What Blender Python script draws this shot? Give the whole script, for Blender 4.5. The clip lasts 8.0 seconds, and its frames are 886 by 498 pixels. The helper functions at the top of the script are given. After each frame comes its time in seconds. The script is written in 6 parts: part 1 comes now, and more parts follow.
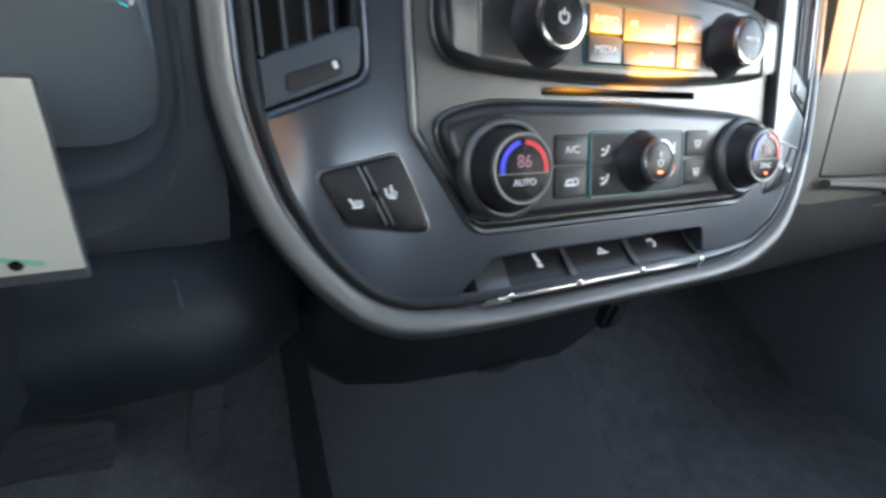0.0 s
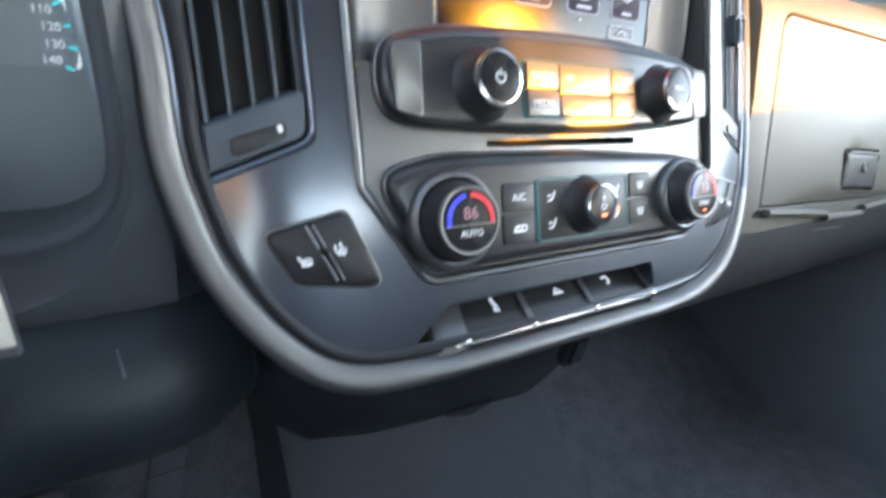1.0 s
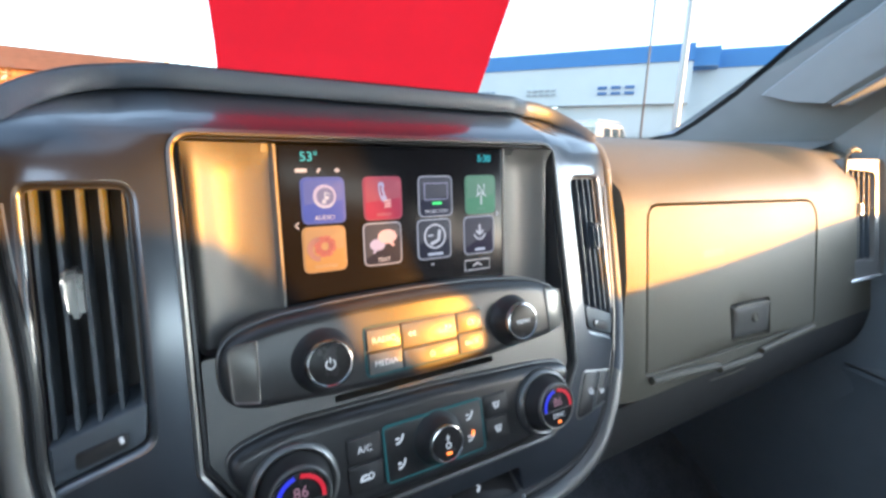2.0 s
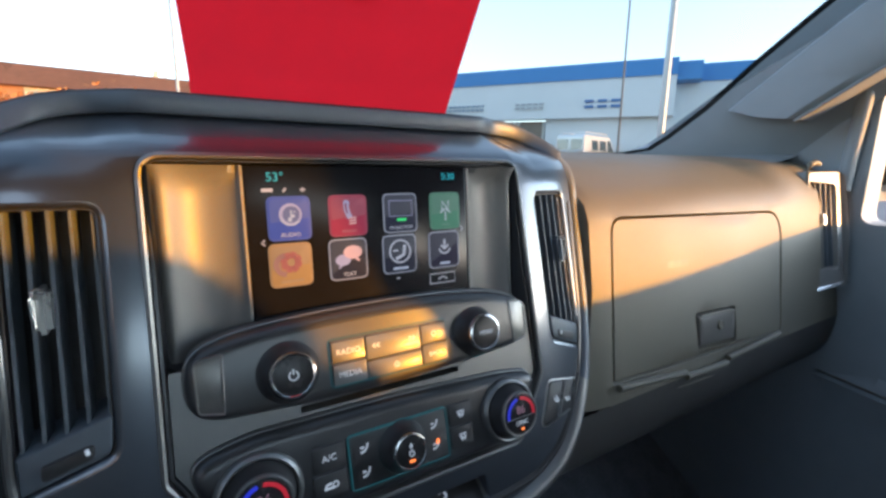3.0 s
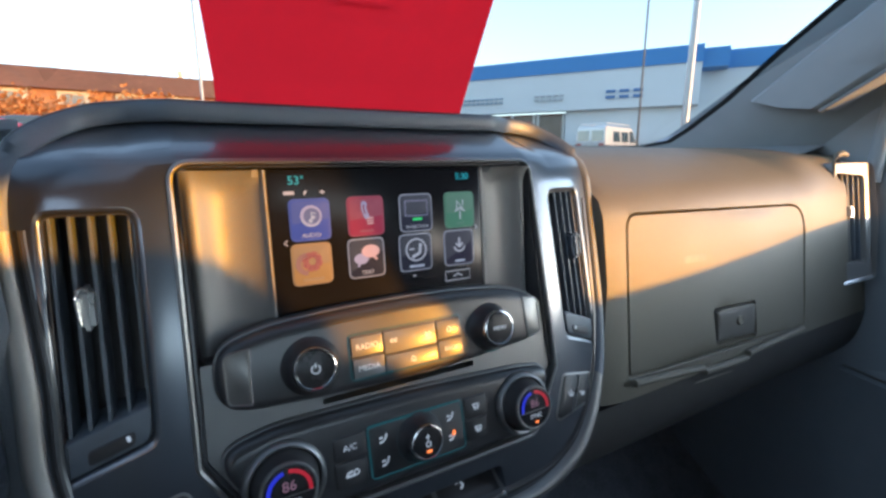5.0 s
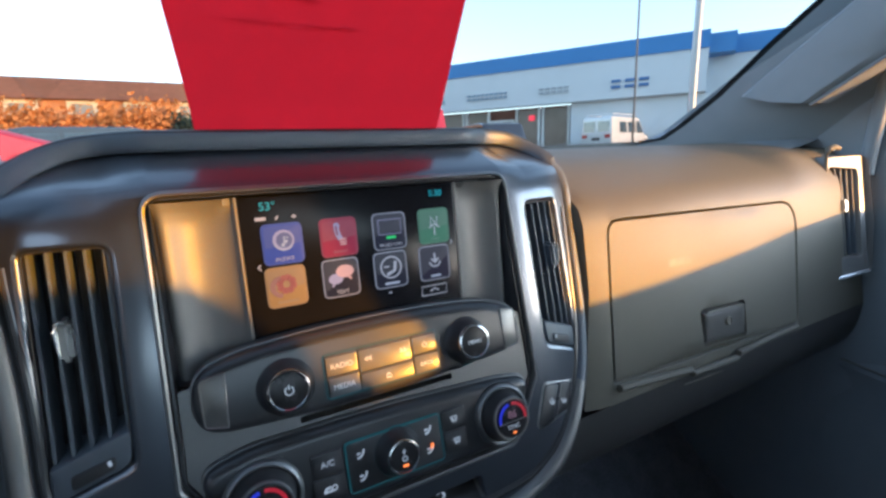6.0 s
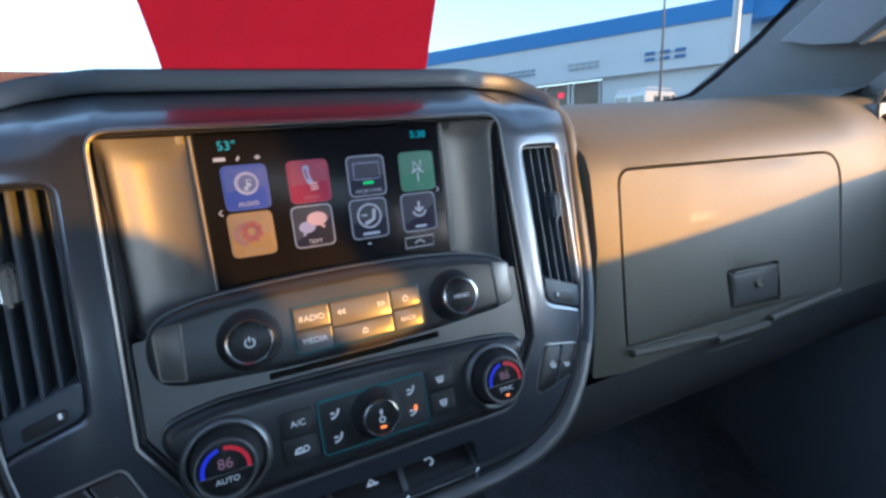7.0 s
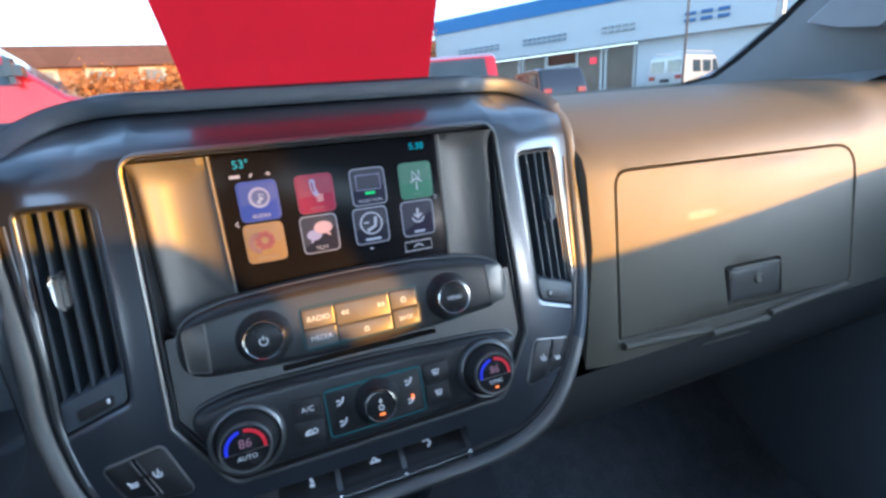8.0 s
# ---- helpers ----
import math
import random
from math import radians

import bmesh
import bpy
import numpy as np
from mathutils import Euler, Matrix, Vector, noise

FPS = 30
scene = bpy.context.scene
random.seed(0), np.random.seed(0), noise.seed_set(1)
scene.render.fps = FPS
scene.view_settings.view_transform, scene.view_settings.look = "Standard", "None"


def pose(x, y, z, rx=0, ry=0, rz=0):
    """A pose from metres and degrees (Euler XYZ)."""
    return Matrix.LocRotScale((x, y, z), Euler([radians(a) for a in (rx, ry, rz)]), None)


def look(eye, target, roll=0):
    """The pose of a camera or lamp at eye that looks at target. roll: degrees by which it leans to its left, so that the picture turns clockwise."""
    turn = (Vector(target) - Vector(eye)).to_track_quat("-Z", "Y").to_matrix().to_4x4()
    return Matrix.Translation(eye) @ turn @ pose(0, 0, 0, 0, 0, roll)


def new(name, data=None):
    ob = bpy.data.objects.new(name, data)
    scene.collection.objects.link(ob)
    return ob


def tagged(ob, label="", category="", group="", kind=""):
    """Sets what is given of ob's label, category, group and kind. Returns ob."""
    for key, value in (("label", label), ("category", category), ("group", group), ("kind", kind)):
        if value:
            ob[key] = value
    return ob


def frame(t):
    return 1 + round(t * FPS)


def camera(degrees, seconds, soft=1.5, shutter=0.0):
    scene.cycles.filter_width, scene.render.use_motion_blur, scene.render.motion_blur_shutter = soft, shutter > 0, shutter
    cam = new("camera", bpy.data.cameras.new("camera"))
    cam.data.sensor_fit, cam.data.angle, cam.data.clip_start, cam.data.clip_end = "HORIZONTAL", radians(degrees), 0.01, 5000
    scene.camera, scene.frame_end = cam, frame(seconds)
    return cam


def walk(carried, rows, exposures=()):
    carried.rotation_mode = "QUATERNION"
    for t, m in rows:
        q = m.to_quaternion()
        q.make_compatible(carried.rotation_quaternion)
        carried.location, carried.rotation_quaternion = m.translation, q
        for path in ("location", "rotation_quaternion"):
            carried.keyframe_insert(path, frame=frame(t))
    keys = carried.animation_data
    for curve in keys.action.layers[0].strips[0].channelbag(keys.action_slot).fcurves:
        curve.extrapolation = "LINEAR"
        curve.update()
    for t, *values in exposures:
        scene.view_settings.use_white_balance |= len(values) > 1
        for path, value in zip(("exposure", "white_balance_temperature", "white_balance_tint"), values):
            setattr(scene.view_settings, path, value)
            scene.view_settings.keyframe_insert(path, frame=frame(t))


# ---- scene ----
from mathutils.geometry import delaunay_2d_cdt

cam = camera(89.7, 8.0, soft=2.8, shutter=0.5)
METRES, EYE, TILT, LEAN, TURN = 0.42, 1.15, -24.2, -3.8, -25.3
ROWS = [
    (0, 0, 0, 0, 0, 0, -0),
    (0.2, 0.0227, 0.0073, -0.0102, -0.43, 1.3, 0.06),
    (0.5, 0.0205, 0.0166, -0.0085, -1.78, 1.27, 0.92),
    (0.7, 0.0171, 0.0082, 0.0051, -2.42, 2.02, 1.46),
    (1, 0.0298, -0.0091, 0.0228, -3, 4.04, 2.67),
    (1.2, 0.0794, 0.0122, 0.0964, -5.02, 4, 2.88),
    (1.5, 0.1883, -0.0191, 0.1592, -4.8, 7.43, 3.95),
    (1.8, 0.2554, -0.146, 0.26, -3.82, 8.96, 3.63),
    (2, 0.2608, -0.1454, 0.2898, -3.36, 11.26, 4.35),
    (2.2, 0.2595, -0.1418, 0.3074, -4.03, 11.29, 4.29),
    (3.3, 0.3185, -0.1938, 0.2768, -4.32, 13.06, 5.25),
    (3.5, 0.3129, -0.1993, 0.2813, -3.89, 12.88, 4.95),
    (4, 0.3121, -0.2034, 0.2798, -3.41, 12.95, 5.05),
    (4.5, 0.3103, -0.1965, 0.2781, -2.61, 12.62, 4.95),
    (4.7, 0.3055, -0.205, 0.2803, -2.1, 12.28, 4.69),
    (5.8, 0.3746, -0.2253, 0.3017, -0.82, 12.12, 6.29),
    (6, 0.3874, -0.2357, 0.312, -0.28, 11.91, 6.48),
    (6.5, 0.4192, -0.2197, 0.3146, 0.61, 11.12, 6.78),
    (7, 0.4638, -0.1419, 0.2529, 3.51, 10.19, 6.5),
    (7.2, 0.4467, -0.14, 0.2712, 3.24, 7.29, 5.75),
    (7.5, 0.4922, -0.1968, 0.2779, 5.49, 8.47, 6.07),
    (8, 0.5341, -0.2129, 0.3005, 6.81, 6.81, 5.69),
]

EXPOSURES = [(0.0, 4.65, 6050, 11), (0.5, 5.0, 5950, 11), (1.0, 5.17, 5900, 11), (1.5, 5.2, 5850, 11), (2.0, 4.52, 5700, 9), (3.5, 3.76, 5450, 9), (6.0, 3.68, 5250, 9), (7.0, 3.62, 4850, 8), (8.0, 4.0, 4900, 9)]
walk(cam, [(t, pose(-0.228, 0, EYE, TILT, LEAN, TURN) @ pose(METRES * x, METRES * y, METRES * z, 90 + pitch, roll, yaw)) for t, x, y, z, yaw, pitch, roll in ROWS], EXPOSURES)

# ---- world and sun ----
SUN_SIDE, SUN_UP = 38.0, 2.8          # degrees to the right of straight behind; above the horizon
GROUND = 0.0
world = bpy.data.worlds.new("world")
scene.world = world
world.use_nodes = True
wt = world.node_tree
sky = wt.nodes.new("ShaderNodeTexSky")
sky.sky_type = "NISHITA"
sky.sun_disc = False
sky.sun_elevation = radians(6)
sky.sun_rotation = radians(180 - SUN_SIDE)
sky.air_density, sky.dust_density, sky.ozone_density = 1.0, 0.3, 1.5
pale = wt.nodes.new("ShaderNodeHueSaturation")       # thin evening haze
pale.inputs["Saturation"].default_value = 0.52
wt.links.new(sky.outputs[0], pale.inputs["Color"])
wt.links.new(pale.outputs[0], wt.nodes["Background"].inputs[0])
wt.nodes["Background"].inputs[1].default_value = 0.135
sun = new("sun", bpy.data.lights.new("sun", "SUN"))
sun.data.energy, sun.data.angle, sun.data.color = 0.94, radians(0.6), (1.0, 0.37, 0.004)
sd = Vector((math.sin(radians(SUN_SIDE)) * math.cos(radians(SUN_UP)), -math.cos(radians(SUN_SIDE)) * math.cos(radians(SUN_UP)), math.sin(radians(SUN_UP))))
sun.matrix_world = look(sd * 20, (0, 0, 0))


# ---- materials ----
def mat(name, color, rough=0.5, metal=0.0, vary=0.12, scale=40.0, grain=0.0, grain_scale=900.0, gloss_vary=1.0, emit=None, power=0.0, spec=0.5, coat=0.0, coat_rough=0.03):
    """A surface with colour and gloss that vary at two scales, and a fine grain."""
    m = bpy.data.materials.new(name)
    m.use_nodes = True
    nt = m.node_tree
    b = nt.nodes["Principled BSDF"]
    co = nt.nodes.new("ShaderNodeTexCoord")
    n1, n2 = nt.nodes.new("ShaderNodeTexNoise"), nt.nodes.new("ShaderNodeTexNoise")
    n1.inputs["Scale"].default_value, n2.inputs["Scale"].default_value = scale, scale * 0.13
    n1.inputs["Detail"].default_value, n2.inputs["Detail"].default_value = 6, 3
    add = nt.nodes.new("ShaderNodeMath")
    add.operation = "ADD"
    for n, i in ((n1, 0), (n2, 1)):
        nt.links.new(co.outputs["Object"], n.inputs["Vector"])
        nt.links.new(n.outputs["Fac"], add.inputs[i])
    ramp = nt.nodes.new("ShaderNodeMapRange")
    ramp.inputs["From Min"].default_value, ramp.inputs["From Max"].default_value = 0.6, 1.4
    ramp.inputs["To Min"].default_value, ramp.inputs["To Max"].default_value = 1 - vary, 1 + vary
    nt.links.new(add.outputs[0], ramp.inputs["Value"])
    mul = nt.nodes.new("ShaderNodeVectorMath")
    mul.operation = "SCALE"
    mul.inputs[0].default_value = color[:3]
    nt.links.new(ramp.outputs[0], mul.inputs["Scale"])
    nt.links.new(mul.outputs[0], b.inputs["Base Color"])
    rr = nt.nodes.new("ShaderNodeMapRange")
    rr.inputs["To Min"].default_value, rr.inputs["To Max"].default_value = max(0.02, rough - 0.06 * gloss_vary), min(1, rough + 0.08 * gloss_vary)
    nt.links.new(n1.outputs["Fac"], rr.inputs["Value"])
    nt.links.new(rr.outputs[0], b.inputs["Roughness"])
    b.inputs["Metallic"].default_value = metal
    b.inputs["Specular IOR Level"].default_value = spec
    b.inputs["Coat Weight"].default_value = coat
    b.inputs["Coat Roughness"].default_value = coat_rough
    if grain:
        g = nt.nodes.new("ShaderNodeTexNoise")
        g.inputs["Scale"].default_value, g.inputs["Detail"].default_value = grain_scale, 2
        nt.links.new(co.outputs["Object"], g.inputs["Vector"])
        bump = nt.nodes.new("ShaderNodeBump")
        bump.inputs["Strength"].default_value, bump.inputs["Distance"].default_value = grain, 0.0006
        nt.links.new(g.outputs["Fac"], bump.inputs["Height"])
        nt.links.new(bump.outputs[0], b.inputs["Normal"])
    if emit:
        b.inputs["Emission Color"].default_value = (*emit, 1)
        b.inputs["Emission Strength"].default_value = power
    return m


def glass(name, tint=(1, 1, 1)):
    """A pane: what is behind it shows through times tint, with a mirror gloss that grows at grazing angles."""
    m = bpy.data.materials.new(name)
    m.use_nodes = True
    nt = m.node_tree
    clear, gloss = nt.nodes.new("ShaderNodeBsdfTransparent"), nt.nodes.new("ShaderNodeBsdfGlossy")
    fre, mix = nt.nodes.new("ShaderNodeFresnel"), nt.nodes.new("ShaderNodeMixShader")
    clear.inputs[0].default_value = (*tint, 1)
    gloss.inputs["Roughness"].default_value = 0.02
    fre.inputs["IOR"].default_value = 1.04
    nt.links.new(fre.outputs[0], mix.inputs[0])
    nt.links.new(clear.outputs[0], mix.inputs[1])
    nt.links.new(gloss.outputs[0], mix.inputs[2])
    nt.links.new(mix.outputs[0], nt.nodes["Material Output"].inputs[0])
    return m


M_TRIM = mat("satin_grey_trim", (0.068, 0.077, 0.094), 0.36, 0.8, 0.05, 60, gloss_vary=0.2, coat=1.0, coat_rough=0.17)
M_TRIM.node_tree.nodes["Principled BSDF"].inputs["Coat IOR"].default_value = 1.7
M_RIM = mat("pewter_rim", (0.225, 0.219, 0.21), 0.50, 0.9, 0.05, 60, gloss_vary=0.15)
M_LINE = mat("pewter_line", (0.23, 0.227, 0.222), 0.44, 0.9, 0.05, 60, gloss_vary=0.1)
M_BAND = mat("satin_pewter_band", (0.17, 0.168, 0.165), 0.42, 0.85, 0.05, 60, gloss_vary=0.2)
M_CHROME = mat("chrome", (0.72, 0.72, 0.72), 0.22, 1.0, 0.05, 80)
M_BLACK = mat("satin_black_plastic", (0.030, 0.030, 0.032), 0.30, 0, 0.15, 60, spec=0.6, gloss_vary=0.25)
M_RBUTTON = mat("dark_grey_radio_button", (0.11, 0.11, 0.11), 0.40, 0, 0.1, 80, 0.1, 1500, coat=0.4, coat_rough=0.2)
M_BUTTON = mat("black_button", (0.028, 0.027, 0.028), 0.42, 0, 0.2, 80, 0.2, 1500)
M_TAB = mat("smoky_silver_tab", (0.24, 0.24, 0.235), 0.28, 0.8, 0.1, 60)
M_VENT = mat("black_vent_plastic", (0.078, 0.092, 0.110), 0.42, 0, 0.2, 60, 0.2, 1000)
M_GLOSS = mat("screen_glass", (0.007, 0.007, 0.009), 0.20, 0, 0.3, 30, spec=0.14, gloss_vary=0.4)
M_DASH = mat("dark_grey_grained_dash", (0.121, 0.111, 0.083), 0.5, 0, 0.08, 25, 0.55, 1100, spec=0.4)
M_DASHTOP = mat("charcoal_dash_top", (0.085, 0.097, 0.112), 0.5, 0, 0.1, 25, 0.5, 900)
# near-black; also stands in for shade on rim flank, cove back and underside
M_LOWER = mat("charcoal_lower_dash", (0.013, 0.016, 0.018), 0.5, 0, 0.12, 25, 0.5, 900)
M_GAP = mat("dark_gap", (0.008, 0.008, 0.009), 0.8, 0, 0.2, 40)
M_POCKET = mat("silver_screen_flank", (0.160, 0.158, 0.152), 0.48, 0.1, 0.05, 60)
M_RING = mat("bright_knob_ring", (0.50, 0.49, 0.48), 0.20, 1.0, 0.05, 80)
M_KEYGREY = mat("grey_toggle_block", (0.17, 0.17, 0.17), 0.3, 0.4, 0.1, 80)
M_CAP = mat("brushed_end_cap", (0.21, 0.205, 0.195), 0.4, 0.75, 0.1, 120)
M_WHITE = mat("white_print", (0.60, 0.60, 0.60), 0.5, 0, 0.04, 200, emit=(0.8, 0.85, 0.9), power=0.018)
M_TEALDIM = mat("dim_teal_line", (0.02, 0.055, 0.06), 0.35, 0, 0.1, 100, emit=(0.1, 0.75, 0.8), power=0.004)
M_TEAL = mat("teal_backlight", (0.02, 0.10, 0.11), 0.6, 0, 0.1, 100, spec=0.1, emit=(0.1, 0.75, 0.8), power=0.032)
M_ORANGE = mat("amber_lamp", (0.5, 0.12, 0.02), 0.4, 0, 0.1, 100, emit=(1.0, 0.22, 0.04), power=0.12)
M_REDARC = mat("red_lit_arc", (0.35, 0.015, 0.025), 0.3, 0, 0.1, 100, emit=(1.0, 0.03, 0.06), power=0.021)
M_BLUEARC = mat("blue_lit_arc", (0.02, 0.025, 0.35), 0.3, 0, 0.1, 100, emit=(0.06, 0.07, 1.0), power=0.028)
M_PINKDIG = mat("dim_pink_digits", (0.2, 0.11, 0.13), 0.3, 0, 0.1, 100, emit=(0.7, 0.35, 0.45), power=0.015)
M_KNOBFACE = mat("dark_knob_face", (0.022, 0.021, 0.022), 0.25, 0, 0.15, 80, spec=0.2)
M_HEADLINER = mat("grey_headliner", (0.26, 0.255, 0.245), 0.9, 0, 0.06, 60, 0.4, 600)
M_CLOTH = mat("dark_seat_cloth", (0.055, 0.055, 0.058), 0.9, 0, 0.2, 150, 0.6, 700)
M_BROW = mat("dark_soft_brow", (0.085, 0.100, 0.122), 0.42, 0, 0.08, 40, 0.3, 1000)
M_PILLAR = mat("grey_pillar_trim", (0.215, 0.240, 0.262), 0.55, 0, 0.06, 30, 0.3, 900)
M_CARPET = mat("dark_grey_carpet", (0.215, 0.226, 0.244), 0.95, 0, 0.3, 200, 0.8, 500)
M_TUNNEL = mat("grey_floor_mat", (0.085, 0.092, 0.102), 0.8, 0, 0.12, 60, 0.5, 500)
M_RED = mat("red_paper", (0.72, 0.014, 0.03), 0.6, 0, 0.04, 12)
nt = M_RED.node_tree
tr, mx = nt.nodes.new("ShaderNodeBsdfTranslucent"), nt.nodes.new("ShaderNodeMixShader")
tr.inputs[0].default_value = (0.99, 0.036, 0.058, 1)
mx.inputs[0].default_value = 0.985
nt.links.new(nt.nodes["Principled BSDF"].outputs[0], mx.inputs[1])
nt.links.new(tr.outputs[0], mx.inputs[2])
nt.links.new(mx.outputs[0], nt.nodes["Material Output"].inputs[0])
M_PRINT = M_RED.copy()
M_PRINT.name = "faint_print"
M_PRINT.node_tree.nodes["Translucent BSDF"].inputs[0].default_value = (0.78, 0.7, 0.7, 1)
M_CARD = mat("cream_card", (0.72, 0.68, 0.58), 0.5, 0, 0.04, 30)
M_GREEN = mat("green_ink", (0.35, 0.62, 0.45), 0.6, 0, 0.1, 60)


# ---- building helpers ----
def face_y(z):
    """The raked face of the centre stack, which leans away over its brow."""
    return 0.20 + 0.26 * (z - 1.1) + 88.0 * max(0.0, min(z, 1.310) - 1.298) ** 2 + 2.1 * max(0.0, z - 1.310)


def bow(u):
    """How far the stack's face curves back towards its sides."""
    return 3.2 * max(0.0, abs(u) - 0.15) ** 2


def lean_back(u, z):
    """Over the side vents the face tips back early into the brow."""
    return 11.0 * max(0.0, min(z, 1.318) - 1.277) ** 2 * max(0.0, min(1.0, (abs(u) - 0.142) / 0.03))


def surf(yf, u, z):
    return yf(z) + (bow(u) + lean_back(u, z) if yf is face_y else 0.0)


def screen_y(z):
    return 0.238 + 0.1 * (z - 1.189)


def link(name, bm, material, parent=None, label="", smooth=True):
    me = bpy.data.meshes.new(name)
    bmesh.ops.recalc_face_normals(bm, faces=bm.faces)
    bm.to_mesh(me)
    bm.free()
    for m in (material if isinstance(material, (list, tuple)) else (material,)):
        me.materials.append(m)
    if smooth:
        me.shade_smooth()
        me.set_sharp_from_angle(angle=radians(38))
    ob = new(name, me)
    if parent:
        ob.parent = parent
    if label:
        ob["label"] = label
    return ob


def part(name, bm, material, parent, label="", smooth=True):
    return link(name, bm, material, parent, label, smooth)


def thing(name, label, category, group="", kind="", at=(0, 0, 0)):
    return tagged(new(name), label, category, group, kind)


def rounded(points, seg=5):
    """A closed outline from corners (x, z, radius)."""
    out, n = [], len(points)
    for i in range(n):
        p = Vector(points[i][:2])
        r = points[i][2] if len(points[i]) > 2 else 0
        if not r:
            out.append(p)
            continue
        a, b = Vector(points[i - 1][:2]) - p, Vector(points[(i + 1) % n][:2]) - p
        la, lb = a.length, b.length
        a.normalize(), b.normalize()
        half = math.acos(max(-1, min(1, a.dot(b)))) / 2
        d = min(r / max(0.05, math.tan(half)), la * 0.48, lb * 0.48)
        q0, q1 = p + a * d, p + b * d
        for k in range(seg + 1):
            t = k / seg
            out.append((1 - t) ** 2 * q0 + 2 * t * (1 - t) * p + t * t * q1)
    return out


def area2(pts):
    return sum(pts[i - 1].x * pts[i].y - pts[i].x * pts[i - 1].y for i in range(len(pts)))


def inset(pts, d):
    """The outline moved inwards by d (outwards: minus)."""
    s = 1 if area2(pts) > 0 else -1
    out, n = [], len(pts)
    for i in range(n):
        e0, e1 = pts[i] - pts[i - 1], pts[(i + 1) % n] - pts[i]
        if e0.length < 1e-7:
            e0 = e1
        if e1.length < 1e-7:
            e1 = e0
        n0, n1 = Vector((-e0.y, e0.x)).normalized(), Vector((-e1.y, e1.x)).normalized()
        m = n0 + n1
        m = m / max(0.35, m.length_squared / 2) if m.length > 1e-6 else n0
        out.append(pts[i] + s * d * m)
    return out


def loft(bm, pts, prof, yf=face_y, cap0=False, cap1=False):
    """Rings of the outline at (inset, depth) steps, bridged; depth is along y from the surface yf(z)."""
    rings = []
    for ins, off in prof:
        ring = inset(pts, ins) if ins else pts
        rings.append([bm.verts.new((p.x, surf(yf, p.x, p.y) + off, p.y)) for p in ring])
    n = len(pts)
    for a, b in zip(rings, rings[1:]):
        for i in range(n):
            bm.faces.new((a[i], a[(i + 1) % n], b[(i + 1) % n], b[i]))
    if cap0:
        bm.faces.new(rings[0])
    if cap1:
        bm.faces.new(rings[-1])
    return bm


def plate(name, pts, front, back, material, parent, bevel=0.001, label="", yf=face_y):
    """A plate with a rounded front edge."""
    bm = bmesh.new()
    loft(bm, pts, [(0, back), (0, front + bevel), (bevel * 0.3, front + bevel * 0.3), (bevel, front)], yf, cap0=True, cap1=True)
    return part(name, bm, material, parent, label)


def pillow(name, pts, front, back, material, parent, bevel, label=""):
    """A plate whose front rolls over softly at its edge."""
    bm = bmesh.new()
    roll = [(bevel * (1 - math.cos(a)), front + bevel * 0.8 * (1 - math.sin(a))) for a in (k * math.pi / 12 for k in range(7))]
    loft(bm, pts, [(0, back), *roll], cap0=True, cap1=True)
    return part(name, bm, material, parent, label)


def box_outline(u0, u1, z0, z1, r=0.002, seg=3):
    return rounded([(u0, z0, r), (u1, z0, r), (u1, z1, r), (u0, z1, r)], seg)


def mirror(pts):
    return [Vector((-p.x, p.y)) for p in reversed(pts)]


def inside(p, poly):
    c = False
    for i in range(len(poly)):
        a, b = poly[i - 1], poly[i]
        if (a.y > p.y) != (b.y > p.y) and p.x < (b.x - a.x) * (p.y - a.y) / (b.y - a.y) + a.x:
            c = not c
    return c


def sheet(bm, outer, holes, yf, step):
    """A skin y = yf(x, z) inside the outline, with holes."""
    pts, edges = [], []
    for loop in [outer, *holes]:
        k = len(pts)
        pts += loop
        edges += [(k + i, k + (i + 1) % len(loop)) for i in range(len(loop))]
    xs, zs = [p.x for p in outer], [p.y for p in outer]
    for i in range(1, int((max(xs) - min(xs)) / step) + 1):
        for j in range(1, int((max(zs) - min(zs)) / step) + 1):
            p = Vector((min(xs) + i * step, min(zs) + j * step))
            if inside(p, outer) and not any(inside(p, h) for h in holes):
                pts.append(p)
    vs, _, fs, *_ = delaunay_2d_cdt(pts, edges, [], 0, 1e-6)
    made = [bm.verts.new((v.x, yf(v.x, v.y), v.y)) for v in vs]
    for f in fs:
        c = sum((vs[i] for i in f), Vector((0, 0))) / len(f)
        if inside(c, outer) and not any(inside(c, h) for h in holes):
            bm.faces.new([made[i] for i in f])
    return bm


def turned(bm, center, prof, seg=40, axis=Vector((0, -1, 0.26))):
    """A body of revolution: (radius, height) steps along the axis from the centre."""
    ax = axis.normalized()
    e1 = Vector((1, 0, 0))
    e2 = ax.cross(e1)
    rings = []
    for r, h in prof:
        rings.append([bm.verts.new(Vector(center) + ax * h + (e1 * math.cos(a) + e2 * math.sin(a)) * r) for a in (2 * math.pi * k / seg for k in range(seg))])
    for a, b in zip(rings, rings[1:]):
        for i in range(seg):
            bm.faces.new((a[i], a[(i + 1) % seg], b[(i + 1) % seg], b[i]))
    bm.faces.new(rings[0])
    bm.faces.new(rings[-1])
    return bm


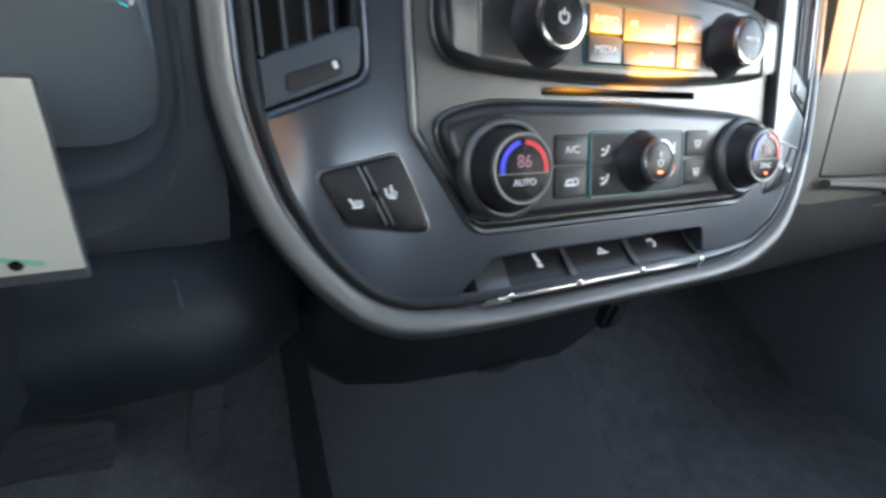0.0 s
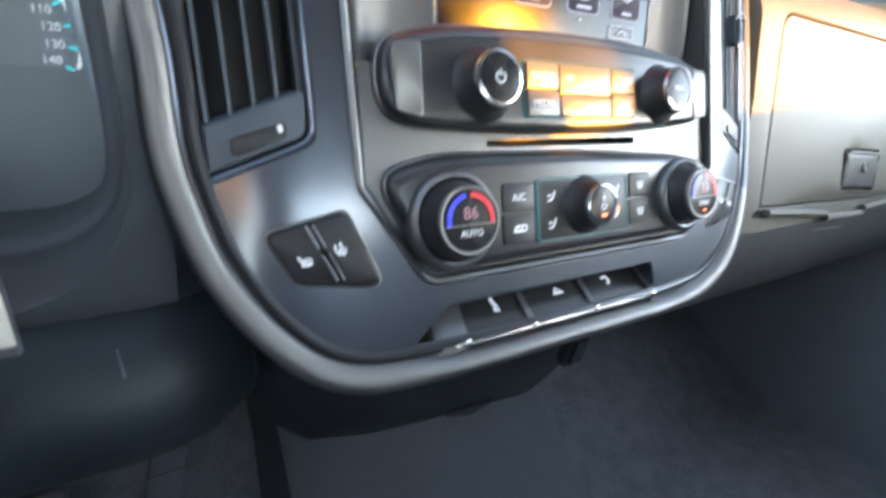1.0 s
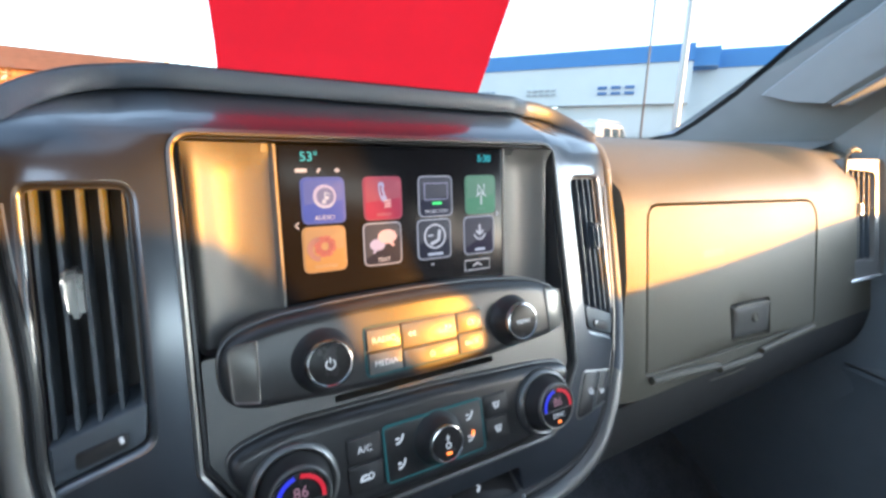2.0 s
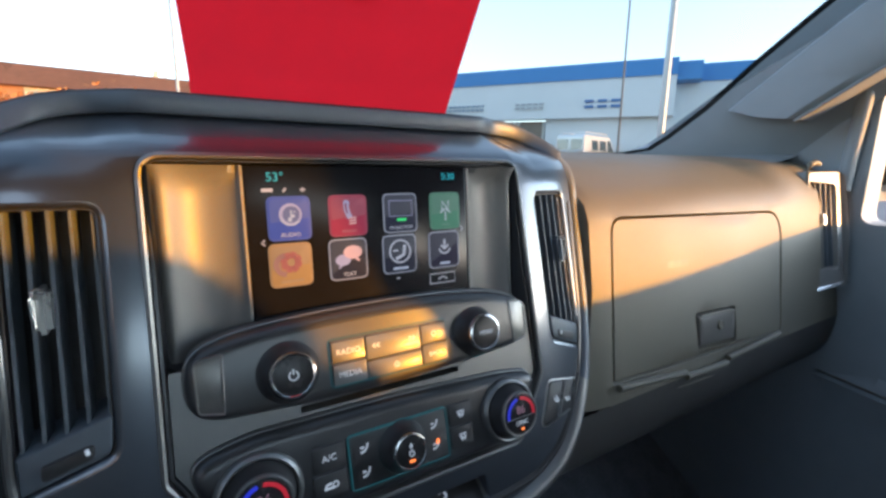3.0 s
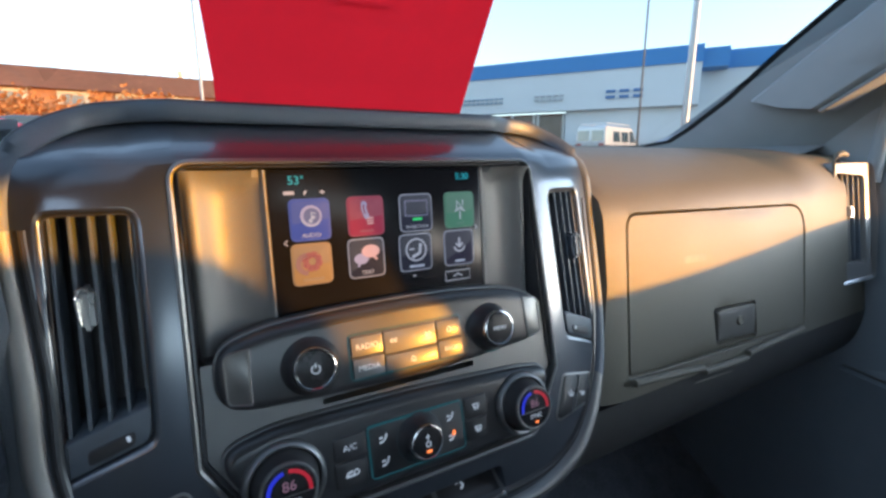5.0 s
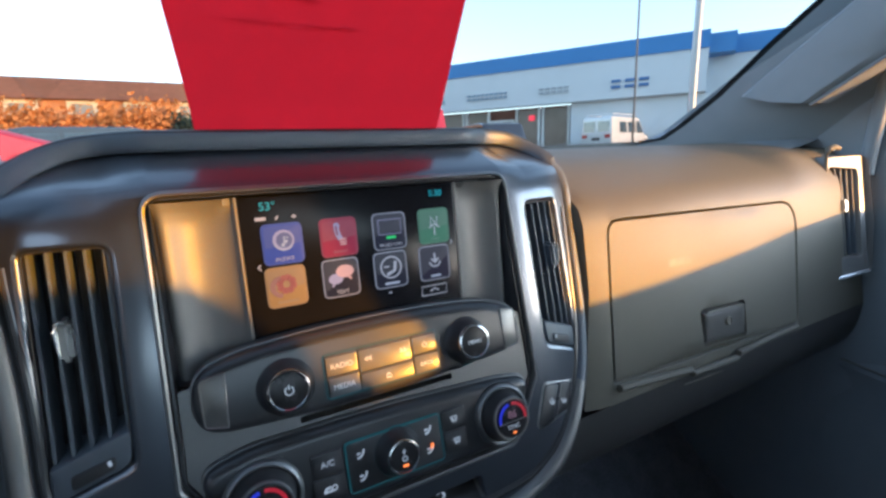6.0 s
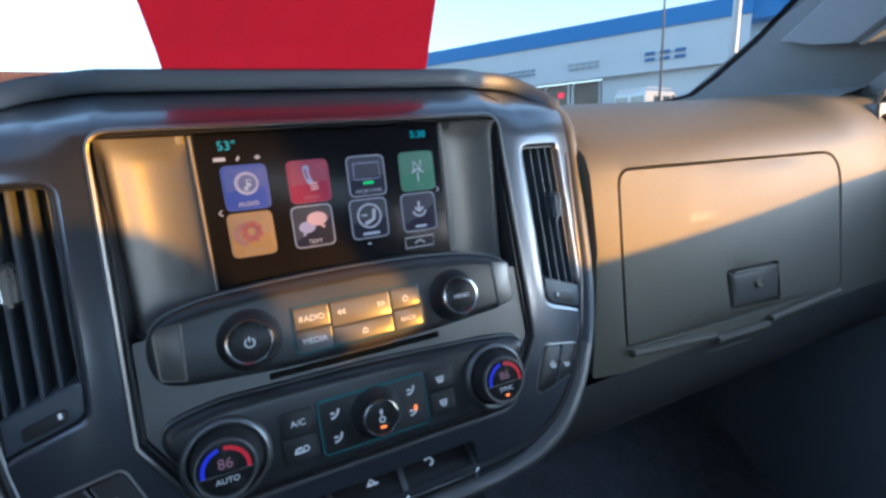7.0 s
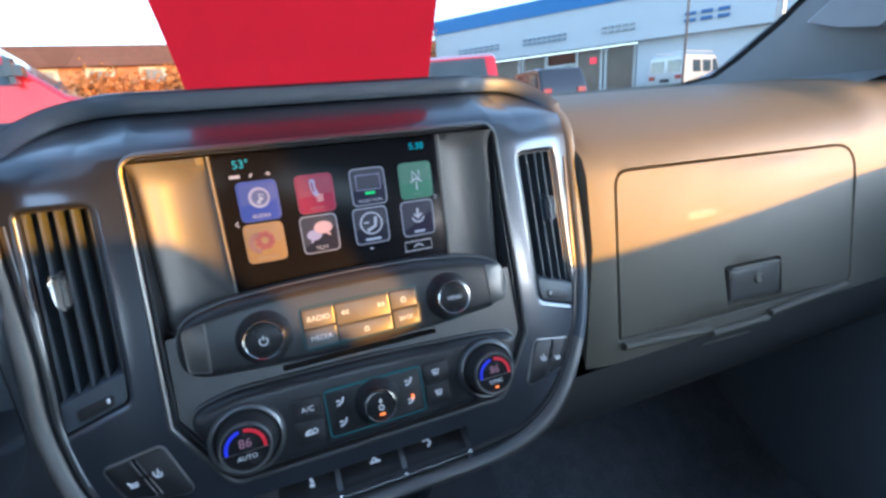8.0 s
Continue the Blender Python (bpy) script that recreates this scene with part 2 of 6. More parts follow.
def tube(bm, path, r, seg=10, closed=False):
    """A round rod along the points; r is one radius or one for each point."""
    path = [Vector(p) for p in path]
    n, rings = len(path), []
    for i, p in enumerate(path):
        d = (path[(i + 1) % n] - path[i - 1]) if closed or 0 < i < n - 1 else (path[1] - path[0] if i == 0 else path[-1] - path[-2])
        d.normalize()
        up = Vector((0, 0, 1)) if abs(d.z) < 0.9 else Vector((0, 1, 0))
        s = d.cross(up).normalized()
        w = s.cross(d)
        rad = r[i] if isinstance(r, (list, tuple)) else r
        rings.append([bm.verts.new(p + (s * math.cos(a) + w * math.sin(a)) * rad) for a in (2 * math.pi * k / seg for k in range(seg))])
    for i in range(n if closed else n - 1):
        a, b = rings[i], rings[(i + 1) % n]
        for k in range(seg):
            bm.faces.new((a[k], a[(k + 1) % seg], b[(k + 1) % seg], b[k]))
    if not closed:
        bm.faces.new(rings[0]), bm.faces.new(rings[-1])
    return bm


def block(bm, lo, hi, bevel=0.0):
    """A box, bevelled."""
    r = bmesh.ops.create_cube(bm, size=1)
    for v in r["verts"]:
        v.co = Vector([lo[i] + (v.co[i] + 0.5) * (hi[i] - lo[i]) for i in range(3)])
    if bevel:
        es = list({e for v in r["verts"] for e in v.link_edges})
        bmesh.ops.bevel(bm, geom=es, offset=bevel, segments=2, affect="EDGES")
    return bm


def grid(bm, rows, close=False):
    """A skin through rows of points."""
    vs = [[bm.verts.new(p) for p in row] for row in rows]
    for a, b in zip(vs, vs[1:]):
        for i in range(len(a) - 1):
            bm.faces.new((a[i], a[i + 1], b[i + 1], b[i]))
    return bm


def letters(name, text, size, m, material, parent, label=""):
    """Words in the built-in font, as a thin mesh, centred at m; their plane is x-y of m."""
    cu = bpy.data.curves.new(name, "FONT")
    cu.body, cu.size, cu.extrude, cu.align_x, cu.align_y = text, size, 0.00015, "CENTER", "CENTER"
    cu.resolution_u = 3
    tmp = bpy.data.objects.new(name, cu)
    me = bpy.data.meshes.new_from_object(tmp)
    bpy.data.objects.remove(tmp)
    me.transform(m)
    me.materials.append(material)
    ob = new(name, me)
    ob.parent = parent
    if label:
        ob["label"] = label
    return ob


def on_face(u, z, off, yf=face_y, turn=0.0):
    """A pose on the raked face, its plane facing the cabin."""
    slope = (yf(z + 0.002) - yf(z - 0.002)) / 0.004
    return Matrix.Translation((u, surf(yf, u, z) + off, z)) @ Matrix.Rotation(math.pi / 2 - math.atan(slope), 4, "X") @ Matrix.Rotation(radians(turn), 4, "Z")


def strokes(bm, m, lines, w):
    """Flat strokes in the plane of m, one strip a line."""
    for line in lines:
        pts = [Vector(p) for p in line]
        n, left, right = len(pts), [], []
        for i, p in enumerate(pts):
            d = pts[min(i + 1, n - 1)] - pts[max(i - 1, 0)]
            d = d.normalized() if d.length > 1e-9 else Vector((1, 0))
            if i in (0, n - 1):
                p = p + d * (w * 0.3 if i else -w * 0.3)
            s = Vector((-d.y, d.x)) * w / 2
            for side, q in ((left, p + s), (right, p - s)):
                side.append((bm.verts.new(m @ Vector((q.x, q.y, 0))), bm.verts.new(m @ Vector((q.x, q.y, 0.0002)))))
        for i in range(n - 1):
            (a0, a1), (b0, b1), (c0, c1), (e0, e1) = left[i], left[i + 1], right[i + 1], right[i]
            bm.faces.new((a1, b1, c1, e1))
            bm.faces.new((a0, b0, b1, a1))
            bm.faces.new((e0, e1, c1, c0))
    return bm


def discs(bm, m, spots):
    for x, y, r in spots:
        ring = [bm.verts.new(m @ Vector((x + r * math.cos(a), y + r * math.sin(a), 0.0002))) for a in (2 * math.pi * k / 14 for k in range(14))]
        bm.faces.new(ring)
    return bm


# ---- centre stack ----
RIM = rounded([(-0.241, 1.338, 0.074), (-0.227, 1.17, 0.05), (-0.228, 1.125, 0.03), (-0.2165, 1.0765, 0.03), (-0.1980, 1.0470, 0.02), (-0.1765, 1.0250, 0.02), (-0.1505, 1.0155, 0.02), (-0.10, 1.0130, 0.02), (0.085, 1.0125, 0.03), (0.130, 1.0165, 0.02), (0.163, 1.033, 0.02), (0.190, 1.060, 0.02), (0.216, 1.098, 0.03), (0.231, 1.145, 0.03), (0.236, 1.21, 0.03), (0.248, 1.338, 0.092)], 6)


def even(pts, count, passes=6):
    """The outline with even steps, smoothed."""
    n = len(pts)
    acc = [0.0]
    for i in range(n):
        acc.append(acc[-1] + (pts[(i + 1) % n] - pts[i]).length)
    out, k = [], 0
    for j in range(count):
        d = acc[-1] * j / count
        while acc[k + 1] < d:
            k += 1
        t = (d - acc[k]) / max(1e-9, acc[k + 1] - acc[k])
        out.append(pts[k].lerp(pts[(k + 1) % n], t))
    for _ in range(passes):
        out = [(out[i - 1] + 2 * out[i] + out[(i + 1) % count]) / 4 for i in range(count)]
    return out


RIM = even(RIM, 220)
BEZEL = rounded([(-0.144, 1.300, 0.014), (-0.1455, 1.113, 0.006), (-0.113, 1.0615, 0.016), (0.113, 1.0615, 0.016), (0.1455, 1.113, 0.006), (0.144, 1.300, 0.014)], 6)
VENT_L = rounded([(-0.2155, 1.273, 0.010), (-0.216, 1.113, 0.004), (-0.163, 1.134, 0.012), (-0.161, 1.274, 0.012)], 5)
VENT_R = mirror(VENT_L)
SEAT_L = rounded([(-0.1935, 1.0945, 0.005), (-0.181, 1.0705, 0.006), (-0.1375, 1.064, 0.005), (-0.1535, 1.1035, 0.006)], 5)
SEAT_R = mirror(SEAT_L)
COVE = rounded([(-0.131, 1.025, 0.006), (-0.10, 1.0160, 0.004), (0.070, 1.0160, 0.003), (0.0765, 1.0225, 0.004), (0.0740, 1.0475, 0.005), (-0.102, 1.0475, 0.008)], 4)

stack = thing("center_stack", "grey and black centre stack with touch screen and climate controls", "center stack")

bm = bmesh.new()
sheet(bm, RIM, [BEZEL, VENT_L, VENT_R, SEAT_L, SEAT_R, COVE], lambda u, z: surf(face_y, u, z), 0.005)
panel = part("trim_panel", bm, M_TRIM, stack, "satin grey trim panel round screen and vents")
nors = []
for v in panel.data.vertices:
    u, z = v.co.x, v.co.z
    du = (surf(face_y, u + 0.001, z) - surf(face_y, u - 0.001, z)) / 0.002
    dz = (surf(face_y, u, z + 0.001) - surf(face_y, u, z - 0.001)) / 0.002
    nors.append(Vector((du, -1, dz)).normalized())
for poly in panel.data.polygons:
    if poly.normal.y > 0:
        poly.flip()
panel.data.normals_split_custom_set_from_vertices(nors)
for hole, depth, r in ((BEZEL, 0.03, 0.0008), (VENT_L, 0.03, 0.0042), (VENT_R, 0.03, 0.0042), (SEAT_L, 0.006, 0.0012), (SEAT_R, 0.006, 0.0012), (COVE, 0.04, 0.0015)):
    bm = bmesh.new()
    loft(bm, hole, [(r * math.sin(a), r * (1 - math.cos(a))) for a in (0, 0.4, 0.8, 1.2, 1.5708)] + [(r, depth)])
    part("opening_edge", bm, M_TRIM, stack)

bm = bmesh.new()
n = len(RIM)
rings = []
for i, p in enumerate(RIM):
    t = (RIM[(i + 1) % n] - RIM[i - 1]).normalized()
    nor = Vector((-t.y, t.x)) * (1 if area2(RIM) > 0 else -1)       # inwards
    ring = []
    slim = 1.0 - 0.42 * max(0.0, min(1.0, (0.135 - abs(p.x)) / 0.035)) * (1.0 if p.y < 1.05 else 0.0)
    for w, d in ((0.0098, 0.003), (0.0092, -0.0006), (0.0078, -0.0036), (0.0052, -0.0058), (0.0020, -0.0066), (-0.0014, -0.0058), (-0.0042, -0.0034), (-0.0058, 0.001), (-0.007, 0.010), (-0.009, 0.03), (-0.012, 0.09)):
        q = p + nor * (w * slim if w > 0 else w)
        if 0.0 > d:
            d *= 1.0 - 0.65 * max(0.0, min(1.0, (p.y - 1.28) / 0.03))       # the brow lies flatter
        base = surf(face_y, p.x, min(q.y, max(1.305, (p + nor * 0.012).y)))
        ring.append(bm.verts.new((q.x, base + d, q.y if d < 0.02 else min(q.y, 1.338))))
    rings.append(ring)
for i in range(n):
    a, b = rings[i], rings[(i + 1) % n]
    for k in range(len(a) - 1):
        f = bm.faces.new((a[k], a[k + 1], b[k + 1], b[k]))
        # outer flank takes the near-black colour as painted shade beside the roll
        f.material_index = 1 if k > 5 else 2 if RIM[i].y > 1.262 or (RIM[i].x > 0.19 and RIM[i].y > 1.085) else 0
part("rim", bm, (M_RIM, M_LOWER, M_BROW), stack, "pewter rounded rim with shade-darkened flank and dark brow")


def rim_strip(prof):
    """A strip along the lower run of the rim, at (inset, depth) steps."""
    low = [i for i in range(n) if RIM[i].y < 1.262]
    gap = next(k for k in range(len(low)) if low[(k + 1) % len(low)] != (low[k] + 1) % n)
    low = low[gap + 1:] + low[:gap + 1]
    bm = bmesh.new()
    rows = []
    for w, d in prof:
        ring = inset(RIM, w)
        rows.append([(ring[i].x, surf(face_y, ring[i].x, ring[i].y) + d, ring[i].y) for i in low])
    return grid(bm, rows)


part("rim_seam", rim_strip([(0.0090, -0.0005), (0.0112, -0.0005)]), M_GAP, stack, "dark seam inside the rim")
# edge roll of the trim, coloured black to paint the soft shade beside the rim
part("panel_lip", rim_strip([(0.0110, 0.0012), (0.0114, -0.0012), (0.0128, -0.0020), (0.0146, -0.0012), (0.0158, 0.0006)]), M_BLACK, stack, "trim panel edge blackened for crease shade")

bm = bmesh.new()
loft(bm, BEZEL, [(-0.0022, 0.001), (-0.0018, -0.0014), (0.0, -0.0026), (0.0014, -0.0016), (0.0017, 0.006)])
part("bezel_line", bm, M_LINE, stack, "thin pewter line")
bm = bmesh.new()
loft(bm, BEZEL, [(0.0016, 0.004), (0.0026, 0.002), (0.0042, 0.002), (0.0050, 0.006), (0.0053, 0.035)])
part("inner_frame", bm, M_BLACK, stack)

# back wall inside the bezel, with the slot
SLOT = box_outline(-0.066, 0.061, 1.1300, 1.1345, 0.001)
bm = bmesh.new()
WALL = rounded([(-0.1395, 1.172, 0.002), (-0.1405, 1.1145, 0.004), (-0.1110, 1.0665, 0.012), (0.1110, 1.0665, 0.012), (0.1405, 1.1145, 0.004), (0.1395, 1.172, 0.002)], 4)
sheet(bm, WALL, [SLOT], lambda u, z: face_y(z) + 0.004, 0.02)
loft(bm, SLOT, [(0, 0.004), (0.0002, 0.03)], cap1=True)
part("middle_panel", bm, M_BAND, stack, "satin charcoal band with disc slot")

# screen with its two flanks
scr_top, scr_bot = 1.2945, 1.180
SCREEN = box_outline(-0.0875, 0.0875, scr_bot, scr_top, 0.002)
screen = plate("touch_screen", SCREEN, 0.0, 0.02, M_GLOSS, stack, 0.0008, "lit touch screen with eight app icons", screen_y)
for side in (-1, 1):
    bm = bmesh.new()
    prof = [(0.1396, 0.006), (0.1384, 0.0045), (0.1366, 0.0018), (0.1350, 0.0004), (0.1332, 0.0002), (0.1312, 0.0010), (0.1288, 0.0028), (0.1255, 0.0052), (0.1215, 0.0076), (0.116, 0.0094), (0.110, 0.0098), (0.103, 0.0082), (0.0965, 0.0055), (0.0915, 0.0022), (0.0905, 0.0004), (0.0895, -0.0006), (0.0880, -0.0006), (0.0876, 0.004)]
    rows = []
    for k in range(25):
        z = 1.172 + (1.2945 - 1.172) * k / 24
        roof = max(0.0, min(1.0, (z - 1.276) / 0.0185)) ** 2.2
        rows.append([(side * u, screen_y(z) + (d * (1 - roof) - 0.005 * roof if 0.092 < u else d), z) for u, d in prof])
    grid(bm, rows)
    part("screen_flank", bm, M_POCKET, stack, "silver grey concave panel beside the screen")
bm = bmesh.new()
loft(bm, box_outline(-0.1395, 0.1395, 1.17, 1.2960, 0.006), [(0, -0.004), (0.0006, 0.0), (0.002, 0.012)], screen_y)
part("screen_surround", bm, M_BLACK, stack)

ICONS = [(-0.0600, 1.2585, (0.07, 0.11, 0.42), "blue", "AUDIO"), (-0.0180, 1.2585, (0.40, 0.045, 0.085), "red", ""), (0.0245, 1.2585, (0.035, 0.035, 0.055), "dark", "PROJECTION"), (0.0655, 1.2585, (0.11, 0.26, 0.16), "green", ""),
         (-0.0610, 1.2265, (0.46, 0.26, 0.09), "amber", ""), (-0.0195, 1.2265, (0.03, 0.03, 0.045), "black", "TEXT"), (0.0225, 1.2265, (0.03, 0.03, 0.045), "black", ""), (0.0635, 1.2265, (0.035, 0.03, 0.05), "dark", "")]


def lit(name, c, power):
    """A lit screen colour."""
    return mat(name, tuple(0.2 * q for q in c), 0.6, 0, 0.1, 90, spec=0.1, emit=c, power=power)


M_EDGE = lit("icon_edge", (0.50, 0.50, 0.56), 0.030)
M_GLYPH = lit("icon_glyph", (0.75, 0.73, 0.78), 0.027)
M_PINK = lit("icon_pink", (0.78, 0.50, 0.48), 0.038)
M_LILAC = lit("icon_lilac", (0.45, 0.43, 0.60), 0.038)
M_SILVER = lit("icon_silver", (0.50, 0.52, 0.60), 0.042)
M_GREENUI = lit("icon_green", (0.08, 0.55, 0.14), 0.080)
M_MAROON = lit("maroon_ink", (0.26, 0.06, 0.10), 0.040)
up1, up2 = Matrix.Translation((0, -0.00015, 0)), Matrix.Translation((0, -0.00030, 0))


def arc(r, a0, a1, cx=0.0, cy=0.0, steps=24):
    return [(cx + r * math.cos(radians(a0 + (a1 - a0) * k / steps)), cy + r * math.sin(radians(a0 + (a1 - a0) * k / steps))) for k in range(steps + 1)]


for i, (u, z, c, hue, word) in enumerate(ICONS):
    m_tile = lit("icon_" + hue + "_tile", c, 0.040)
    m_gloss = lit("icon_" + hue + "_gloss", tuple(0.80 * q + 0.060 for q in c), 0.040)
    hw, hh = 0.0146, 0.0152
    ic = plate("app_icon", box_outline(u - hw, u + hw, z - hh, z + hh, 0.0046, 5), -0.0006, 0.001, M_EDGE if i in (2, 5, 6, 7) else m_gloss, screen, 0.0003, hue + " app icon", screen_y)
    e = 0.0010
    plate("tile", box_outline(u - hw + e, u + hw - e, z - hh + e, z + hh - e, 0.0038, 5), -0.0009, 0.0, m_tile, ic, 0.0002, "", screen_y)
    # pale sheen over the upper part, its lower edge slanting
    lean = 0.0085 if i in (5, 7) else 0.0015
    sheen = rounded([(u - hw + 0.0016, z + hh - 0.0016, 0.0034), (u - hw + 0.0016, z - 0.001 - lean, 0.0006), (u + hw - 0.0016, z - 0.001 + lean * 0.7, 0.0006), (u + hw - 0.0016, z + hh - 0.0016, 0.0034)], 4)
    plate("sheen", sheen, -0.00098, -0.0003, m_gloss, ic, 0.00005, "", screen_y)
    m = on_face(u, z, -0.0012, screen_y)
    bm, dim, top = bmesh.new(), bmesh.new(), bmesh.new()
    mg, md, mt = M_GLYPH, M_GLYPH, M_GLYPH
    if i == 0:          # disc with a note in it, a second disc behind
        discs(bm, m, [(0.0006, 0.0028, 0.0078)])
        discs(dim, up1 @ m, [(0.0010, 0.0028, 0.0058)])
        strokes(top, up2 @ m, [[(0.0008, -0.0004), (0.0010, 0.0056), (0.0036, 0.0044)], arc(0.0072, 200, 320, 0.0006, 0.0028)], 0.0010)
        discs(top, up2 @ m, [(0.0, -0.0006, 0.0015), (0.0022, 0.0018, 0.0013)])
        mg, md, mt = M_LILAC, lit("blue_grey_ink", (0.16, 0.18, 0.32), 0.040), M_SILVER
    elif i == 1:        # upright handset with its keypad
        strokes(bm, m, [[(-0.0014, 0.0096), (-0.0016, 0.0060), (-0.0006, 0.0020), (0.0006, -0.0006)]], 0.0040)
        discs(bm, m, [(-0.0014, 0.0092, 0.0024)])
        strokes(dim, up1 @ m, [[(-0.0018, 0.0088), (-0.0019, 0.0058), (-0.0010, 0.0022)]], 0.0012)
        for q in range(3):
            strokes(top, up1 @ m, [[(0.0006, -0.0018 - 0.0020 * q), (0.0052, -0.0014 - 0.0020 * q)]], 0.0011)
        mg, md, mt = M_LILAC, M_MAROON, M_PINK
    elif i == 2:        # small screen with a green bar below
        strokes(bm, m, [[(-0.0098, 0.0098), (0.0098, 0.0098), (0.0098, -0.0022), (-0.0098, -0.0022), (-0.0098, 0.0098)]], 0.0006)
        strokes(dim, up1 @ m, [[(-0.0030, -0.0050), (0.0040, -0.0050)]], 0.0020)
        mg, md = M_LILAC, M_GREENUI
    elif i == 3:        # compass letter over an arrow
        strokes(bm, m, [[(-0.0030, 0.0010), (-0.0030, 0.0080), (0.0030, 0.0010), (0.0030, 0.0080)]], 0.0013)
        strokes(dim, m, [[(0, -0.0008), (0, -0.0075)], [(-0.0046, -0.0010), (0, 0.0018), (0.0046, -0.0010)]], 0.0012)
    elif i == 4:        # cog with a hole
        strokes(bm, m, [[((0.0036, 0.0036, 0.0066, 0.0066)[q % 4] * math.cos(q * math.pi / 16), 0.002 + (0.0036, 0.0036, 0.0066, 0.0066)[q % 4] * math.sin(q * math.pi / 16)) for q in range(33)]], 0.0030)
        strokes(dim, m, [arc(0.0066, 100, 260, -0.0035, 0.0005)], 0.0034)
        mg, md = lit("icon_rust", (0.46, 0.15, 0.12), 0.038), lit("mauve_ink", (0.36, 0.19, 0.16), 0.040)
    elif i == 5:        # two speech bubbles
        for cx, cy, w, h, b2 in ((0.0030, 0.0052, 0.0072, 0.0050, bm), (-0.0046, -0.0002, 0.0058, 0.0042, dim)):
            ring = [b2.verts.new((up1 @ m if b2 is bm else m) @ Vector((cx + w * math.cos(a), cy + h * math.sin(a), 0.0002))) for a in (2 * math.pi * q / 28 for q in range(28))]
            b2.faces.new(ring)
        strokes(bm, up1 @ m, [[(0.0052, 0.0010), (0.0074, -0.0012)]], 0.0018)
        strokes(dim, m, [[(-0.0060, -0.0036), (-0.0074, -0.0058)]], 0.0016)
        mg, md = M_PINK, M_LILAC
    elif i == 6:        # seat mark in a ring
        strokes(bm, m, [arc(0.0088, 0, 360, 0, 0.0022, 36)], 0.0014)
        strokes(dim, m, [[(0.0040, 0.0064), (0.0030, -0.0006), (-0.0004, -0.0022), (-0.0034, -0.0034)]], 0.0026)
        strokes(dim, m, [[(-0.0058, 0.0030), (-0.0020, 0.0030)]], 0.0013)
    else:               # arrow into a tray
        strokes(bm, m, [[(0, 0.0082), (0, 0.0010)], [(-0.0030, 0.0036), (0, 0.0006), (0.0030, 0.0036)]], 0.0018)
        strokes(dim, m, [arc(0.0052, 195, 345, 0, 0.0022)], 0.0014)
    part("symbol", bm, mg, ic)
    for extra, me2 in ((dim, md), (top, mt)):
        if extra.verts:
            part("symbol_detail", extra, me2, ic)
        else:
            extra.free()
    if word:
        letters("caption", word, 0.0034 if len(word) > 6 else 0.0042, m @ Matrix.Translation((0, -0.0112, 0.0002)), M_GLYPH, ic)
    else:
        bm = bmesh.new()
        cw = (0, 0.0050, 0, 0.0032, 0.0070, 0, 0.0060, 0.0042)[i]
        strokes(bm, m, [[(-cw, -0.0112), (cw, -0.0112)]], 0.0020)
        part("caption", bm, m_gloss if i in (1, 3, 4) else M_SILVER, ic)
letters("temperature", "53\u00b0", 0.0085, on_face(-0.0680, 1.2865, -0.0009, screen_y), M_TEAL, screen, "teal outside temperature")
letters("clock", "5:30", 0.0075, on_face(0.0690, 1.2865, -0.0009, screen_y), M_TEAL, screen, "teal clock digits")
for u, z, lines, w in ((-0.0735, 1.2780, [[(-0.003, 0), (0.003, 0)]], 0.0024), (-0.0622, 1.2780, [[(-0.0008, -0.001), (0.0006, 0.001)]], 0.0014), (-0.0500, 1.2780, [[(-0.0015, 0), (0.0015, 0)], [(0, -0.001), (0, 0.0012)]], 0.0011),
                       (-0.0785, 1.243, [[(0.0012, 0.0018), (-0.0008, 0), (0.0012, -0.0018)]], 0.0009), (0.0815, 1.243, [[(-0.0012, 0.0018), (0.0008, 0), (-0.0012, -0.0018)]], 0.0009), (0.0200, 1.2075, [[(-0.001, 0), (0.001, 0)]], 0.0012)):
    bm = bmesh.new()
    strokes(bm, on_face(u, z, -0.0008, screen_y), lines, w)
    part("status_icon", bm, M_GLYPH, screen)
bm = bmesh.new()
strokes(bm, on_face(0.061, 1.2030, -0.0008, screen_y), [[(-0.012, -0.004), (0.012, -0.004), (0.012, 0.004), (-0.012, 0.004), (-0.012, -0.004)]], 0.0008)
tab = part("pull_tab", bm, M_GLYPH, screen, "outlined pull-up tab")
bm = bmesh.new()
strokes(bm, on_face(0.061, 1.2030, -0.0008, screen_y), [[(-0.004, -0.0008), (0, 0.0014), (0.004, -0.0008)]], 0.0012)
part("tab_arrow", bm, M_GLYPH, tab)

# radio panel
TOPARC = [(-0.097, 1.1915), (-0.05, 1.1945), (0.0, 1.1955), (0.05, 1.1945), (0.097, 1.1905)]
POD = rounded([(-0.132, 1.147, 0.008), (-0.118, 1.1425, 0.004), (-0.06, 1.139, 0.01), (0, 1.138, 0.01), (0.06, 1.140, 0.01), (0.118, 1.1445, 0.004), (0.131, 1.149, 0.006), (0.132, 1.180, 0.008)] + [(u, z, 0.02) for u, z in reversed(TOPARC)] + [(-0.132, 1.183, 0.012)], 5)
POD = even(POD, 180, 14)
radio = pillow("radio_panel", POD, -0.0085, 0.012, M_BLACK, stack, 0.0075, "black radio panel with two knobs")
bm = bmesh.new()
loft(bm, POD, [(-0.0012, 0.004), (-0.0012, 0.0006), (-0.0004, 0.0000), (0.0006, 0.0008)])
part("panel_edge", bm, M_LINE, radio, "thin grey edge line")
